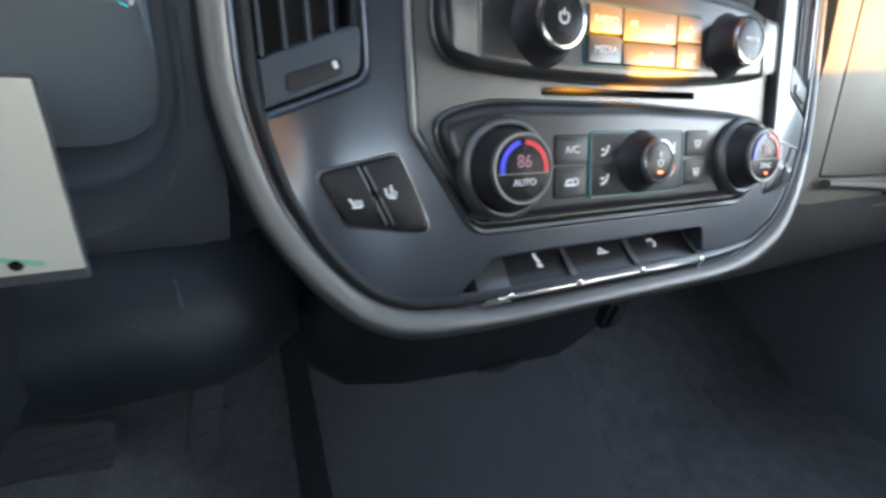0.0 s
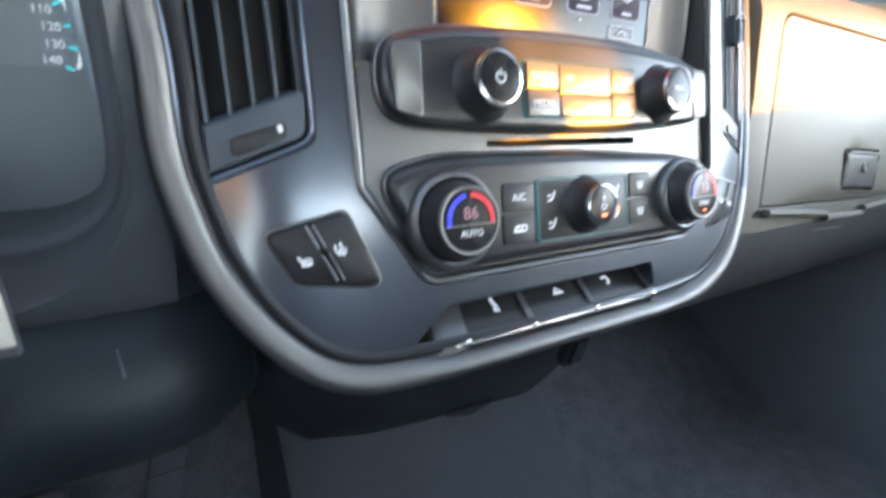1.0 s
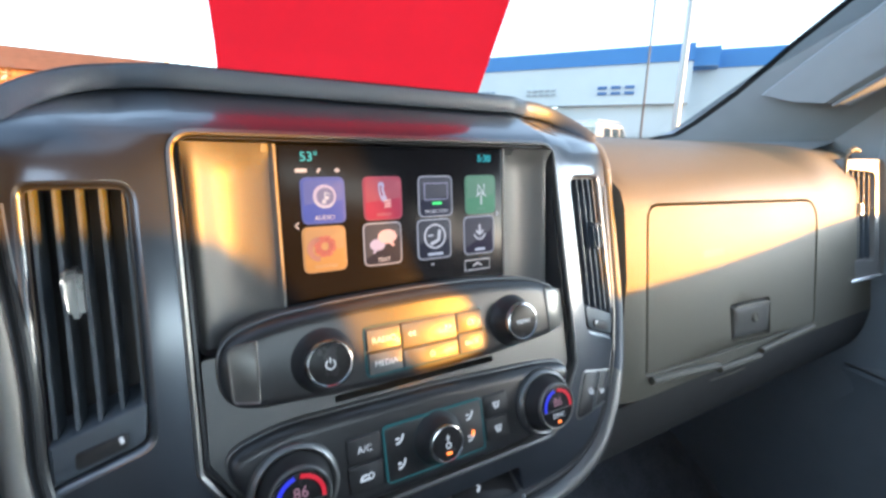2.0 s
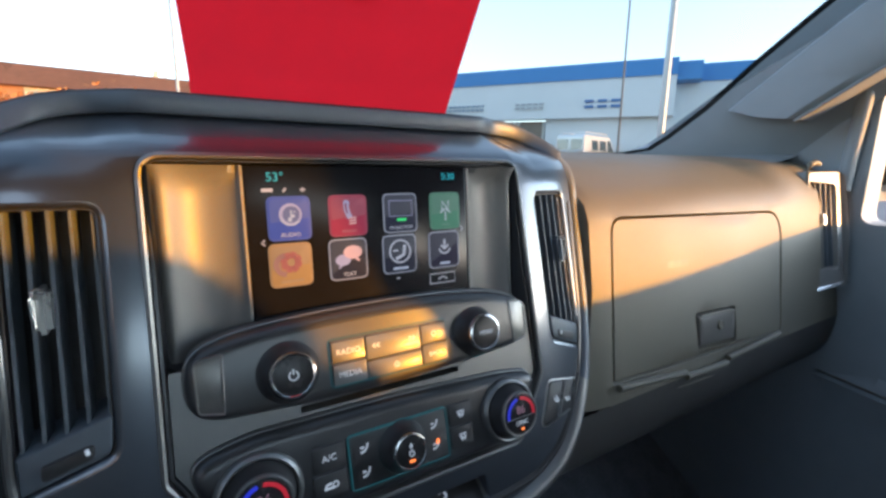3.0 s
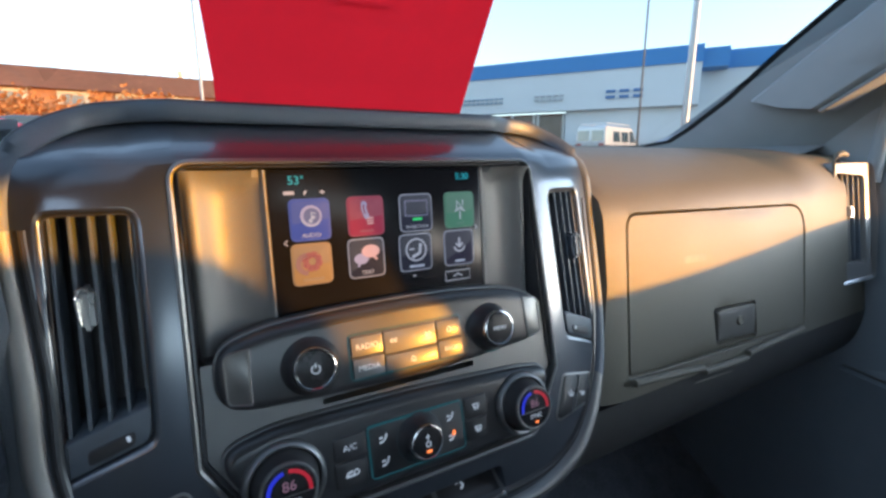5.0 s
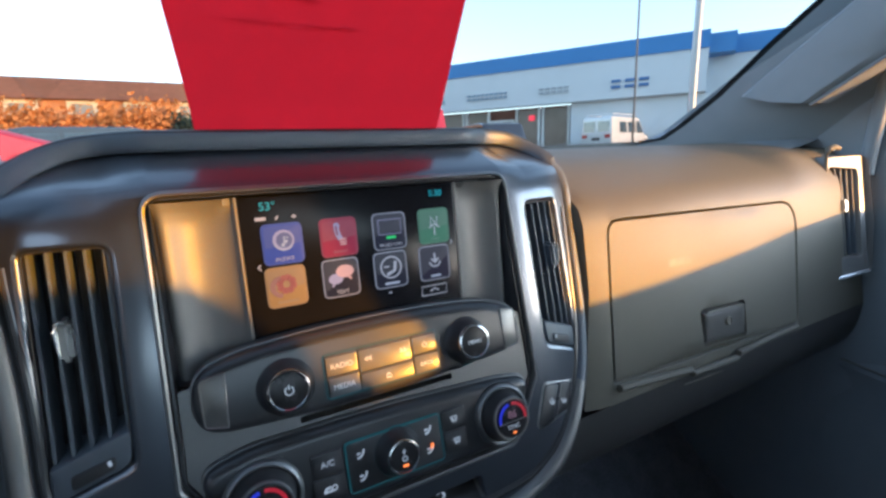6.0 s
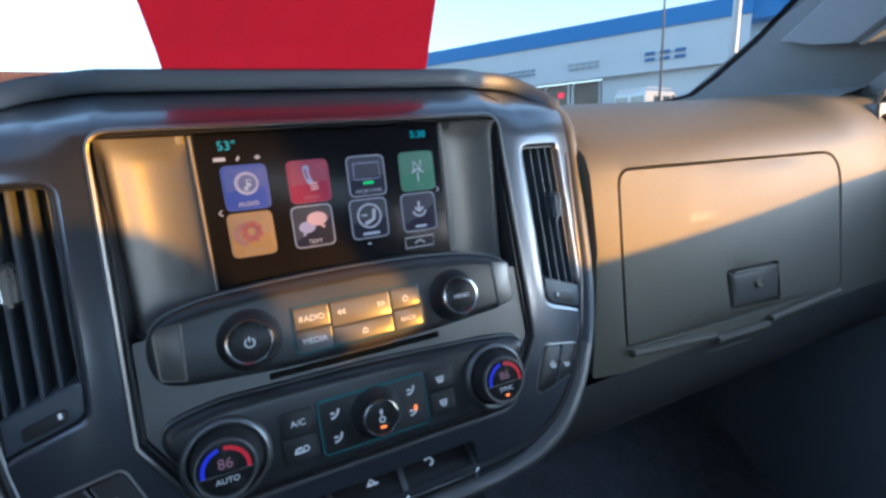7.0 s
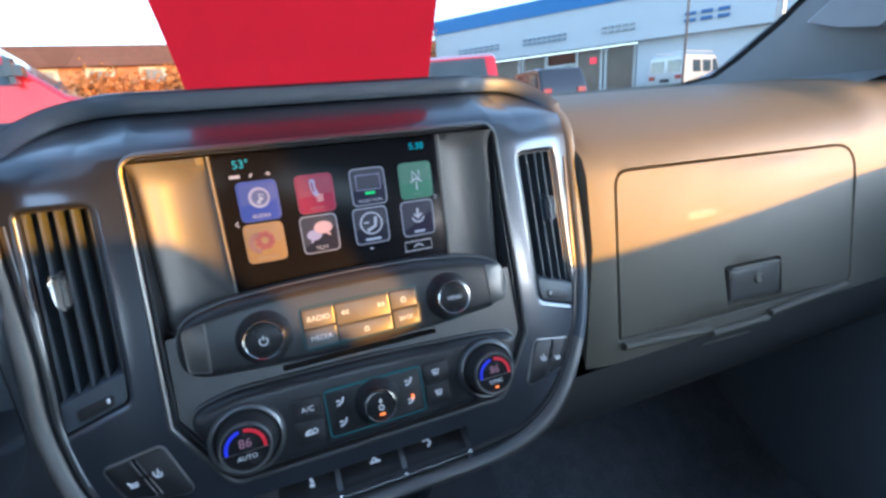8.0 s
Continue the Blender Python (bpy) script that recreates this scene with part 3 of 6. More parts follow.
for side in (-1, 1):
    cap = rounded([(side * 0.1262, 1.1505, 0.004), (side * 0.1120, 1.1475, 0.001), (side * 0.1105, 1.1825, 0.001), (side * 0.1265, 1.1805, 0.005)], 4)
    plate("end_cap", cap, -0.0090, -0.004, M_CAP, radio, 0.0012, "brushed silver end cap")
    bm = bmesh.new()
    loft(bm, cap, [(-0.0004, -0.0070), (-0.0002, -0.0092), (0.0004, -0.0094), (0.0008, -0.0088)])
    part("cap_outline", bm, M_LINE, radio, "thin light outline")


def knob(parent, u, z, r, height, label, ring=True, foot=1.42, glow=True):
    """A round rubber-sided knob with a bright ring and a dark face."""
    c = Vector((u, face_y(z) - 0.005, z))
    bm = bmesh.new()
    turned(bm, c, [(r * foot, -0.004), (r * foot, 0.0014), (r * (foot - 0.04), 0.0030), (r * (foot - 0.12), 0.0040), (r * (foot * 0.4 + 0.68), 0.0052), (r * 1.12, 0.0075), (r * 1.02, height - 0.004), (r * 0.99, height - 0.0016), (r * 0.95, height - 0.0004)])
    k = part("knob", bm, M_BUTTON, parent, label)
    bm = bmesh.new()
    turned(bm, c, [(r * 0.99, height - 0.0022), (r * 0.985, height - 0.0008), (r * 0.94, height + 0.0006), (r * 0.86, height + 0.0009), (r * 0.83, height + 0.0004), (r * 0.825, height - 0.001)])
    if ring:
        part("chrome_ring", bm, M_RING, k, "bevelled bright metal ring")
    bm = bmesh.new()
    turned(bm, c, [(r * 0.83, height - 0.001), (r * 0.83, height + 0.0001), (r * 0.6, height + 0.0006)])
    part("knob_face", bm, M_KNOBFACE, k)
    if glow:
        bm = bmesh.new()
        turned(bm, c, [(r * (foot + 0.03), 0.0002), (r * (foot + 0.03), 0.0017), (r * (foot - 0.02), 0.0025), (r * (foot - 0.03), 0.0012)])
        part("light_ring", bm, M_TEALDIM, k, "dim teal light ring")
    return k, c + Vector((0, -1, 0.26)).normalized() * (height + 0.0010)


def facing(c):
    return Matrix.Translation(c) @ Matrix.Rotation(math.pi / 2 - math.atan(0.26), 4, "X")


kp, cp = knob(radio, -0.0735, 1.163, 0.0148, 0.018, "black volume knob with power mark")
bm = bmesh.new()
strokes(bm, facing(cp), [[(0.0028 * math.sin(a), 0.0028 * math.cos(a)) for a in (0.6 + k * (2 * math.pi - 1.2) / 14 for k in range(15))], [(0, 0.001), (0, 0.0038)]], 0.0008)
part("power_mark", bm, M_WHITE, kp)
km, cm_ = knob(radio, 0.0735, 1.163, 0.0148, 0.018, "black menu knob")
letters("menu_word", "MENU", 0.0045, facing(cm_), M_WHITE, km)

BOX = box_outline(-0.0468, 0.0462, 1.1470, 1.1785, 0.003)
bm = bmesh.new()
loft(bm, BOX, [(-0.0006, -0.0075), (-0.0003, -0.0090), (0.0005, -0.0092), (0.0008, -0.0075)])
part("button_frame", bm, M_TEALDIM, radio, "thin teal-lit frame line")
BUTTONS = [(-0.0455, -0.0217, 1.1634, 1.1772), (-0.0455, -0.0217, 1.1485, 1.1624), (-0.0207, 0.0222, 1.1610, 1.1772), (-0.0207, 0.0222, 1.1485, 1.1600), (0.0232, 0.0450, 1.1634, 1.1772), (0.0232, 0.0450, 1.1485, 1.1624)]
buts = []
for u0, u1, z0, z1 in BUTTONS:
    buts.append(plate("button", box_outline(u0, u1, z0, z1, 0.0012), -0.0112, -0.004, M_RBUTTON, radio, 0.0008))
letters("radio_word", "RADIO", 0.0056, on_face(-0.0336, 1.1700, -0.0114), M_WHITE, buts[0])
letters("media_word", "MEDIA", 0.0056, on_face(-0.0336, 1.1554, -0.0114), M_WHITE, buts[1])
for s in (-1, 1):
    bm = bmesh.new()
    m = on_face(0.001 + s * 0.012, 1.170, -0.0114)
    for k in (0, 1):
        strokes(bm, m, [[(s * (k * 0.003), 0.0012), (s * (k * 0.003 + 0.0018), 0), (s * (k * 0.003), -0.0012)]], 0.0012)
    part("seek_mark", bm, M_WHITE, buts[2])
bm = bmesh.new()
strokes(bm, on_face(0.001, 1.1545, -0.0114), [[(-0.0018, -0.0004), (0, 0.0016), (0.0018, -0.0004)], [(-0.0018, -0.0018), (0.0018, -0.0018)]], 0.0008)
part("eject_mark", bm, M_WHITE, buts[3])
bm = bmesh.new()
strokes(bm, on_face(0.034, 1.170, -0.0114), [[(-0.002, 0), (0, 0.002), (0.002, 0), (0.0014, -0.002), (-0.0014, -0.002), (-0.002, 0)]], 0.0008)
part("home_mark", bm, M_WHITE, buts[4])
letters("back_word", "BACK", 0.0046, on_face(0.0341, 1.1554, -0.0114), M_WHITE, buts[5])

# climate panel
CLIM = rounded([(-0.1355, 1.1195, 0.010), (-0.132, 1.106, 0.006), (-0.107, 1.0675, 0.014), (0.107, 1.0675, 0.014), (0.132, 1.106, 0.006), (0.1355, 1.1165, 0.004), (0.10, 1.1215, 0.02), (0.0, 1.1265, 0.05), (-0.10, 1.1270, 0.02)], 5)
CLIM = even(CLIM, 180, 10)
clim = pillow("climate_panel", CLIM, -0.0065, 0.01, M_BLACK, stack, 0.0065, "black climate control panel")
bm = bmesh.new()
loft(bm, CLIM, [(-0.0012, 0.004), (-0.0012, 0.0006), (-0.0004, 0.0000), (0.0006, 0.0008)])
part("panel_edge", bm, M_LINE, clim, "thin grey edge line")
for side in (-1, 1):
    k, c = knob(clim, side * 0.0978, 1.0945, 0.0182, 0.019, "black temperature knob with lit dial", False, foot=1.30, glow=False)
    bm = bmesh.new()
    turned(bm, Vector((side * 0.0978, face_y(1.0945) - 0.006, 1.0945)), [(0.0268, -0.002), (0.0268, 0.0025), (0.0256, 0.0052), (0.0238, 0.0062), (0.0226, 0.0056), (0.0222, 0.0)])
    part("collar", bm, M_LINE, k, "satin pewter collar")
    bm = bmesh.new()
    turned(bm, Vector((side * 0.0978, face_y(1.0945) - 0.005, 1.0945)), [(0.0181, 0.0172), (0.0180, 0.0186), (0.0172, 0.0195), (0.0163, 0.0194), (0.0161, 0.018)])
    part("dial_ring", bm, M_LINE, k, "thin pewter ring")
    m = facing(c)
    for name, a0, a1, mm in (("blue_arc", 185, 105, M_BLUEARC), ("red_arc", 85, -5, M_REDARC)):
        bm = bmesh.new()
        strokes(bm, m, [[(0.0128 * math.cos(radians(a0 + (a1 - a0) * q / 10)), 0.0128 * math.sin(radians(a0 + (a1 - a0) * q / 10))) for q in range(11)]], 0.0024)
        part(name, bm, mm, k)
    letters("dial_digits", "86", 0.0088, m @ Matrix.Translation((0, 0.0034, 0)), M_PINKDIG, k)
    letters("auto_word", "AUTO" if side < 0 else "SYNC", 0.0048, m @ Matrix.Translation((0, -0.0066, 0)), M_WHITE, k)
    bm = bmesh.new()
    strokes(bm, m, [[(-0.0152, -0.0022), (0.0152, -0.0022)]], 0.0005)
    part("dial_line", bm, M_RIM, k)
    if side > 0:
        bm = bmesh.new()
        strokes(bm, m, [[(-0.0011, -0.0115), (0.0011, -0.0115)]], 0.0016)
        part("dial_lamp", bm, M_ORANGE, k)
CB = [(-0.0650, -0.0420, 1.0955, 1.1115), (-0.0655, -0.0425, 1.0775, 1.0945), (0.0408, 0.0625, 1.0965, 1.1125), (0.0405, 0.0615, 1.0790, 1.0955)]
cbs = [plate("button", box_outline(*q, 0.0022), -0.0078, -0.003, M_BUTTON, clim, 0.0007) for q in CB]
letters("ac_word", "A/C", 0.0060, on_face(-0.0535, 1.1035, -0.0080), M_WHITE, cbs[0])
bm = bmesh.new()
m = on_face(-0.054, 1.086, -0.0080)
strokes(bm, m, [[(-0.004, -0.0012), (0.0015, -0.0012)], [(-0.004, -0.0012), (-0.003, 0.0012), (0.0, 0.0016)]], 0.0016)
strokes(bm, m, [[(0.0030 + 0.0018 * math.cos(a), 0.0004 + 0.0018 * math.sin(a)) for a in (k * math.pi / 6 for k in range(13))]], 0.0009)
part("recirculation_mark", bm, M_WHITE, cbs[1])
for q, zz in ((2, 1.1045), (3, 1.0872)):
    bm = bmesh.new()
    m = on_face(0.0515, zz, -0.0080)
    strokes(bm, m, [[(-0.003, 0.002), (0.003, 0.002), (0.002, -0.0012), (-0.002, -0.0012), (-0.003, 0.002)], [(-0.0012, -0.0026), (-0.0012, 0.001)], [(0.0012, -0.0026), (0.0012, 0.001)]], 0.0009)
    part("defrost_mark", bm, M_WHITE, cbs[q])
MODE = box_outline(-0.0398, 0.0384, 1.0765, 1.1125, 0.003)
mode = plate("mode_plate", MODE, -0.0075, -0.003, M_BUTTON, clim, 0.0007)
bm = bmesh.new()
loft(bm, MODE, [(-0.0006, -0.0062), (-0.0002, -0.0080), (0.0006, -0.0080), (0.0008, -0.0062)])
part("button_frame", bm, M_TEALDIM, clim, "thin teal-lit frame line")
for u, z, lit in ((-0.0285, 1.1025, 0), (-0.0285, 1.0865, 0), (0.0275, 1.1030, 0), (0.0275, 1.0880, 1)):
    bm = bmesh.new()
    m = on_face(u, z, -0.0078)
    strokes(bm, m, [[(-0.003, -0.0026), (-0.0008, -0.0022), (0.0012, -0.0004), (0.0022, 0.0026)], [(-0.003, 0.0006), (-0.001, 0.0006)]], 0.0014)
    part("airflow_mark", bm, M_WHITE, mode)
    if lit:
        bm = bmesh.new()
        discs(bm, m @ Matrix.Translation((0.0014, 0.0030, 0.0001)), [(0, 0, 0.0014)])
        strokes(bm, m, [[(0.0, 0.0008), (0.0022, 0.0012)]], 0.0014)
        part("airflow_lamp", bm, M_ORANGE, mode)
kf, cf = knob(clim, 0.0, 1.0945, 0.0134, 0.016, "black fan speed knob")
m = facing(cf)
bm = bmesh.new()
strokes(bm, m, [[(0.0018 * math.cos(a), -0.001 + 0.0018 * math.sin(a)) for a in (k * math.pi / 6 for k in range(13))], [(0, 0.002), (0, 0.006)], [(-0.0012, 0.004), (0.0012, 0.0045)]], 0.0008)
part("fan_mark", bm, M_WHITE, kf)
bm = bmesh.new()
strokes(bm, m, [[(-0.0016, -0.0062), (0.0016, -0.0062)]], 0.0018)
part("fan_lamp", bm, M_ORANGE, kf)


# air vents at both sides
def air_vent(side):
    pts = VENT_L if side < 0 else VENT_R
    bm = bmesh.new()
    loft(bm, pts, [(0.0041, 0.004), (0.0042, 0.0032), (0.0050, 0.0034), (0.0054, 0.010), (0.0056, 0.034)])
    v = part("air_vent", bm, M_BLACK, stack, "black air vent with upright slats")
    bm = bmesh.new()
    loft(bm, pts, [(0.0050, 0.030), (0.0056, 0.0335)], cap1=True)
    part("vent_back", bm, M_BUTTON, v)
    bm = bmesh.new()
    low = rounded([(side * 0.2112, 1.1200, 0.001), (side * 0.1685, 1.1370, 0.008), (side * 0.1665, 1.158, 0.003), (side * 0.2112, 1.140, 0.001)], 3)
    loft(bm, low, [(0, 0.03), (0, 0.002), (0.0006, 0.0012), (0.0015, 0.001)], cap1=True)
    part("vent_base", bm, M_VENT, v)
    for k in range(5):
        u = side * (0.2085 - 0.0101 * k)
        zb = 1.1415 + 0.0036 * k
        bm = bmesh.new()
        block(bm, (u - 0.0009, 0, zb), (u + 0.0009, 0.015, 1.2685), 0.0004)
        for q in bm.verts:
            q.co.x -= side * 0.10 * q.co.y
            q.co.y += surf(face_y, u, q.co.z) + 0.0050
        part("slat", bm, M_VENT, v)
    cu = side * 0.1925
    bm = bmesh.new()
    block(bm, (cu - 0.0038, -0.0050, 1.2045), (cu + 0.0038, 0.010, 1.2285), 0.0026)
    for q in bm.verts:
        q.co.y += surf(face_y, cu, q.co.z)
    tab = part("vent_tab", bm, M_TAB if side < 0 else M_VENT, v, "smoky silver vent tab" if side < 0 else "black vent tab")
    bm = bmesh.new()
    e, w = cu + side * 0.0036, -side
    hook = [(e + w * 0.0050, 1.2280), (e + w * 0.0024, 1.2288), (e + w * 0.0004, 1.2272), (e, 1.2235), (e + w * 0.0004, 1.2150), (e + w * 0.0012, 1.2085)]
    tube(bm, [(x, surf(face_y, cu, z) - 0.0052, z) for x, z in hook], [0.0006, 0.0012, 0.0014, 0.0014, 0.0012, 0.0005], 8)
    part("tab_glint", bm, M_CHROME if side < 0 else M_LINE, tab, "thin chrome edge")
    plate("wheel_slot", rounded([(side * 0.2005, 1.1275, 0.002), (side * 0.1765, 1.1365, 0.003), (side * 0.1757, 1.1440, 0.003), (side * 0.2000, 1.1355, 0.002)], 3), 0.0002, 0.004, M_BUTTON, v, 0.0006)
    plate("wheel_mark", rounded([(side * 0.1800, 1.1385, 0.0008), (side * 0.1780, 1.1392, 0.0008), (side * 0.1788, 1.1424, 0.0008), (side * 0.1808, 1.1417, 0.0008)], 3), -0.0006, 0.002, M_WHITE, v, 0.0004)


air_vent(-1)
air_vent(1)

# heated-seat switches at both sides
for side in (-1, 1):
    pts = SEAT_L if side < 0 else SEAT_R
    bm = bmesh.new()
    loft(bm, pts, [(-0.0012, 0.001), (-0.0008, -0.0006), (0.0004, -0.0010), (0.0010, 0.001)])
    sw = part("seat_heater_switch", bm, M_LINE, stack, "black heated seat switch pair")
    halves = [[(0.1920, 1.0940, 0.004), (0.1800, 1.0715, 0.005), (0.1610, 1.0690, 0.0005), (0.1735, 1.0975, 0.001)], [(0.1715, 1.0982, 0.001), (0.1590, 1.0688, 0.0005), (0.1390, 1.0655, 0.004), (0.1540, 1.1022, 0.005)]]
    for q, hp in enumerate(halves):
        b = plate("rocker", rounded([(side * u, z, r) for u, z, r in hp], 3), -0.0004 - 0.0012 * q, 0.005, M_BUTTON, sw, 0.0008)
        u, z = ((0.1755, 1.0815), (0.1590, 1.0855))[q]
        m = on_face(side * u, z, -0.0007 - 0.0012 * q)
        bm = bmesh.new()
        strokes(bm, m, [[(-0.0026, 0.0022), (-0.0022, -0.0002), (-0.0008, -0.0022), (0.0022, -0.0024)], [(0.0004, 0.0034), (0.0000, 0.0022), (0.0010, 0.0012)]] if q else [[(-0.0016, -0.0024), (0.0024, -0.0024), (0.0030, -0.0014)], [(-0.0030, 0.0016), (-0.0020, 0.0004), (-0.0012, -0.0012)]], 0.0011)
        strokes(bm, m, [[(-0.0006 + 0.0014 * k, 0.0008), (0.0002 + 0.0014 * k, 0.0000), (-0.0006 + 0.0014 * k, -0.0008), (0.0002 + 0.0014 * k, -0.0014)] for k in range(3)], 0.0007)
        part("seat_mark", bm, M_WHITE, b)
    for off in (-0.0016, 0.0016):
        for run in (((0.1722, 1.0975), (0.1696, 1.0915), (0.1674, 1.0866)), ((0.1660, 1.0835), (0.1632, 1.0775), (0.1602, 1.0705))):
            bm = bmesh.new()
            tube(bm, [(side * (u + off), surf(face_y, u, z) - 0.0012, z) for u, z in run], 0.0008, 8)
            part("ridge", bm, M_KEYGREY, sw)

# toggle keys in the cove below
# near-black back sheet paints the shade deep in the cove
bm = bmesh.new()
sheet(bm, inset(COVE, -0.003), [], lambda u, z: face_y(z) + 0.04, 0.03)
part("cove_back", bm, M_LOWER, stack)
TOGGLES = [(-0.1130, -0.0905), (-0.0890, -0.0405), (-0.0390, 0.0140), (0.0156, 0.0730)]
for i, (u0, u1) in enumerate(TOGGLES):
    bm = bmesh.new()
    sec = [(0.232, 1.0485), (0.214, 1.0450), (0.192, 1.0300), (0.1842, 1.0252), (0.1822, 1.0215), (0.185, 1.0165), (0.232, 1.016)]
    rows = [[(u, y + (0.0 if 0 < j < 3 else 0.0008), z - (0.0 if 0 < j < 3 else 0.0006)) for y, z in sec] for j, u in enumerate((u0, u0 + 0.0010, u1 - 0.0010, u1))]
    if not i:
        rows = [[(u + 0.25 * (z - 1.02), y + (0.0035, 0.0008, 0.0, 0.0)[j] - 0.004, z - (0.0022, 0.0005, 0.0, 0.0)[j]) for y, z in sec] for j, u in enumerate((u0, u0 + 0.0018, u0 + 0.006, u1))]
    grid(bm, rows)
    bm.faces.new([v for v in list(bm.verts)[:len(sec)]])
    bm.faces.new([v for v in list(bm.verts)[-len(sec):]])
    kk = part("toggle_key", bm, M_BUTTON if i else M_KEYGREY, stack, "black toggle key" if i else "grey end block with chrome corner")
    bm = bmesh.new()
    ul = u0 + 0.0004 if i else u1 - 0.014
    tube(bm, [(ul, 0.1805 if i else 0.1850, 1.0236), ((ul + u1) / 2, 0.1798, 1.0238), (u1 - 0.0004, 0.1805, 1.0236)] + ([(u1 + 0.0020, 0.1822, 1.0256), (u1 + 0.0030, 0.1850, 1.0290)] if i == 3 else []), 0.0017, 8)
    turned(bm, Vector((u1 - 0.0004, 0.1812, 1.0236)), [(0.0004, -0.001), (0.0030, 0.0), (0.0034, 0.0014), (0.0024, 0.0028), (0.0006, 0.0033)], 12)
    part("chrome_lip", bm, M_CHROME, kk, "thin chrome lip")
    bm = bmesh.new()
    grid(bm, [[(u1 + w, y - 0.0012, z + 0.0010) for w in (-0.0022, -0.0016, 0.0016, 0.0022)] for y, z in ((0.214, 1.0450), (0.203, 1.0382), (0.192, 1.0305), (0.1850, 1.0262))])
    part("divider", bm, M_KEYGREY, kk)
    if i:
        bm = bmesh.new()
        m = Matrix.Translation(((-0.0615, -0.0085, 0.0385)[i - 1], 0.1968, 1.0338)) @ Matrix.Rotation(radians(34), 4, "X")
        if i == 1:
            strokes(bm, m, [[(-0.0005, 0.005), (-0.0002, 0.002), (0.0008, -0.001)], [(-0.001, -0.003), (0.0015, -0.0035)]], 0.0024)
        elif i == 2:
            strokes(bm, m, [[(-0.004, -0.0015), (0.004, -0.0015)], [(-0.003, -0.001), (-0.001, 0.0025), (0.002, -0.001)]], 0.0016)
        else:
            strokes(bm, m, [[(-0.003, 0.002), (0.001, 0.003), (0.003, -0.001)], [(0.0, -0.003), (0.002, -0.002)]], 0.0018)
        part("key_mark", bm, M_WHITE, kk)

# underside of the stack: a panel running down behind it, near-black to deepen the shade there
bm = bmesh.new()
grid(bm, [[(-0.118 + 0.165 * k / 10, y, z + 0.003 - 0.006 * k / 10) for k in range(11)] for y, z in ((0.190, 1.0085), (0.1845, 1.0065), (0.1825, 1.0035), (0.1850, 1.0010), (0.2000, 0.996))])
part("lower_lip", bm, M_TRIM, stack, "thin dark lower lip")
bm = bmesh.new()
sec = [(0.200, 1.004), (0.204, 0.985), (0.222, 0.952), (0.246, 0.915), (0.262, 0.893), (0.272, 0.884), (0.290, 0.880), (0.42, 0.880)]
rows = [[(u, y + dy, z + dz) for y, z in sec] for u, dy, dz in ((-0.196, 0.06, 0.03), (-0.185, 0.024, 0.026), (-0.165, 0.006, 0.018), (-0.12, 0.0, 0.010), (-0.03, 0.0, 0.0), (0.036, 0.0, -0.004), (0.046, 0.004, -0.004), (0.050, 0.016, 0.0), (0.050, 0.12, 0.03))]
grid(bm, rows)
part("underside", bm, M_LOWER, stack, "near-black shading panel under the controls")
for u0, u1, z in ((-0.055, -0.018, 0.904), (-0.020, 0.006, 0.926)):
    bm = bmesh.new()
    tube(bm, [(u0, 0.258, z - 0.004), ((u0 + u1) / 2, 0.250, z), (u1, 0.244, z + 0.008)], [0.002, 0.004, 0.0015], 8)
    part("panel_crease", bm, M_LOWER, stack)
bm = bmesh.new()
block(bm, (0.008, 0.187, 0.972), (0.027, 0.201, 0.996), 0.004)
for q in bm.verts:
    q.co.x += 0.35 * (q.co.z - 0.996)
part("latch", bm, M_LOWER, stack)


# ---- dashboard, passenger side ----
def dash_y(u, z):
    """The face of the dashboard in front of the passenger seat."""
    y = 0.215 + 0.17 * (z - 1.07)
    if z > 1.242:
        f = max(0.0, min(1.0, (u - 0.665) / 0.06))
        y += 24.0 * (z - 1.242) ** 2 * (1 - 0.6 * f * f * (3 - 2 * f))      # fuller beside the outer vent
    if u < 0.268:
        y += 4.0 * (0.268 - u) ** 2
    return y


dash = thing("dashboard", "dark grey grained plastic dashboard with glove box and side vent", "dashboard")
DOOR = rounded([(0.276, 1.243, 0.020), (0.266, 1.062, 0.004), (0.660, 1.050, 0.014), (0.676, 1.234, 0.046)], 9)
DX = [0.226 + 0.649 * k / 36 for k in range(37)]
FACE = [Vector((x, 1.04)) for x in DX] + [Vector((x, 1.30)) for x in reversed(DX)]
bm = bmesh.new()
sheet(bm, FACE, [DOOR], dash_y, 0.018)
loft(bm, DOOR, [(0, 0), (0.0006, 0.0006), (0.0014, 0.0022), (0.0016, 0.02)], lambda z: dash_y(0.4, z))
rows = []
for k in range(11):
    t = k / 10
    rows.append([(x, dash_y(x, 1.30) + 0.10 * t + 0.10 * t * t, 1.30 + 0.020 * (1 - (1 - t) ** 1.6)) for x in DX])
rows.append([(x, 0.62, 1.3195) for x in DX])
rows.append([(x, 0.90, 1.306) for x in DX])
grid(bm, rows)
bmesh.ops.remove_doubles(bm, verts=bm.verts, dist=1e-5)
part("dash_face", bm, M_DASH, dash, "grey grained face panel that rolls over into the top")
bm = bmesh.new()
grid(bm, [[(-0.87 + 1.10 * k / 20, y, z) for k in range(21)] for y, z in ((0.36, 1.322), (0.40, 1.326), (0.62, 1.324), (0.90, 1.312))])
part("dash_top", bm, M_DASHTOP, dash, "charcoal dashboard top")
bm = bmesh.new()
rows = []
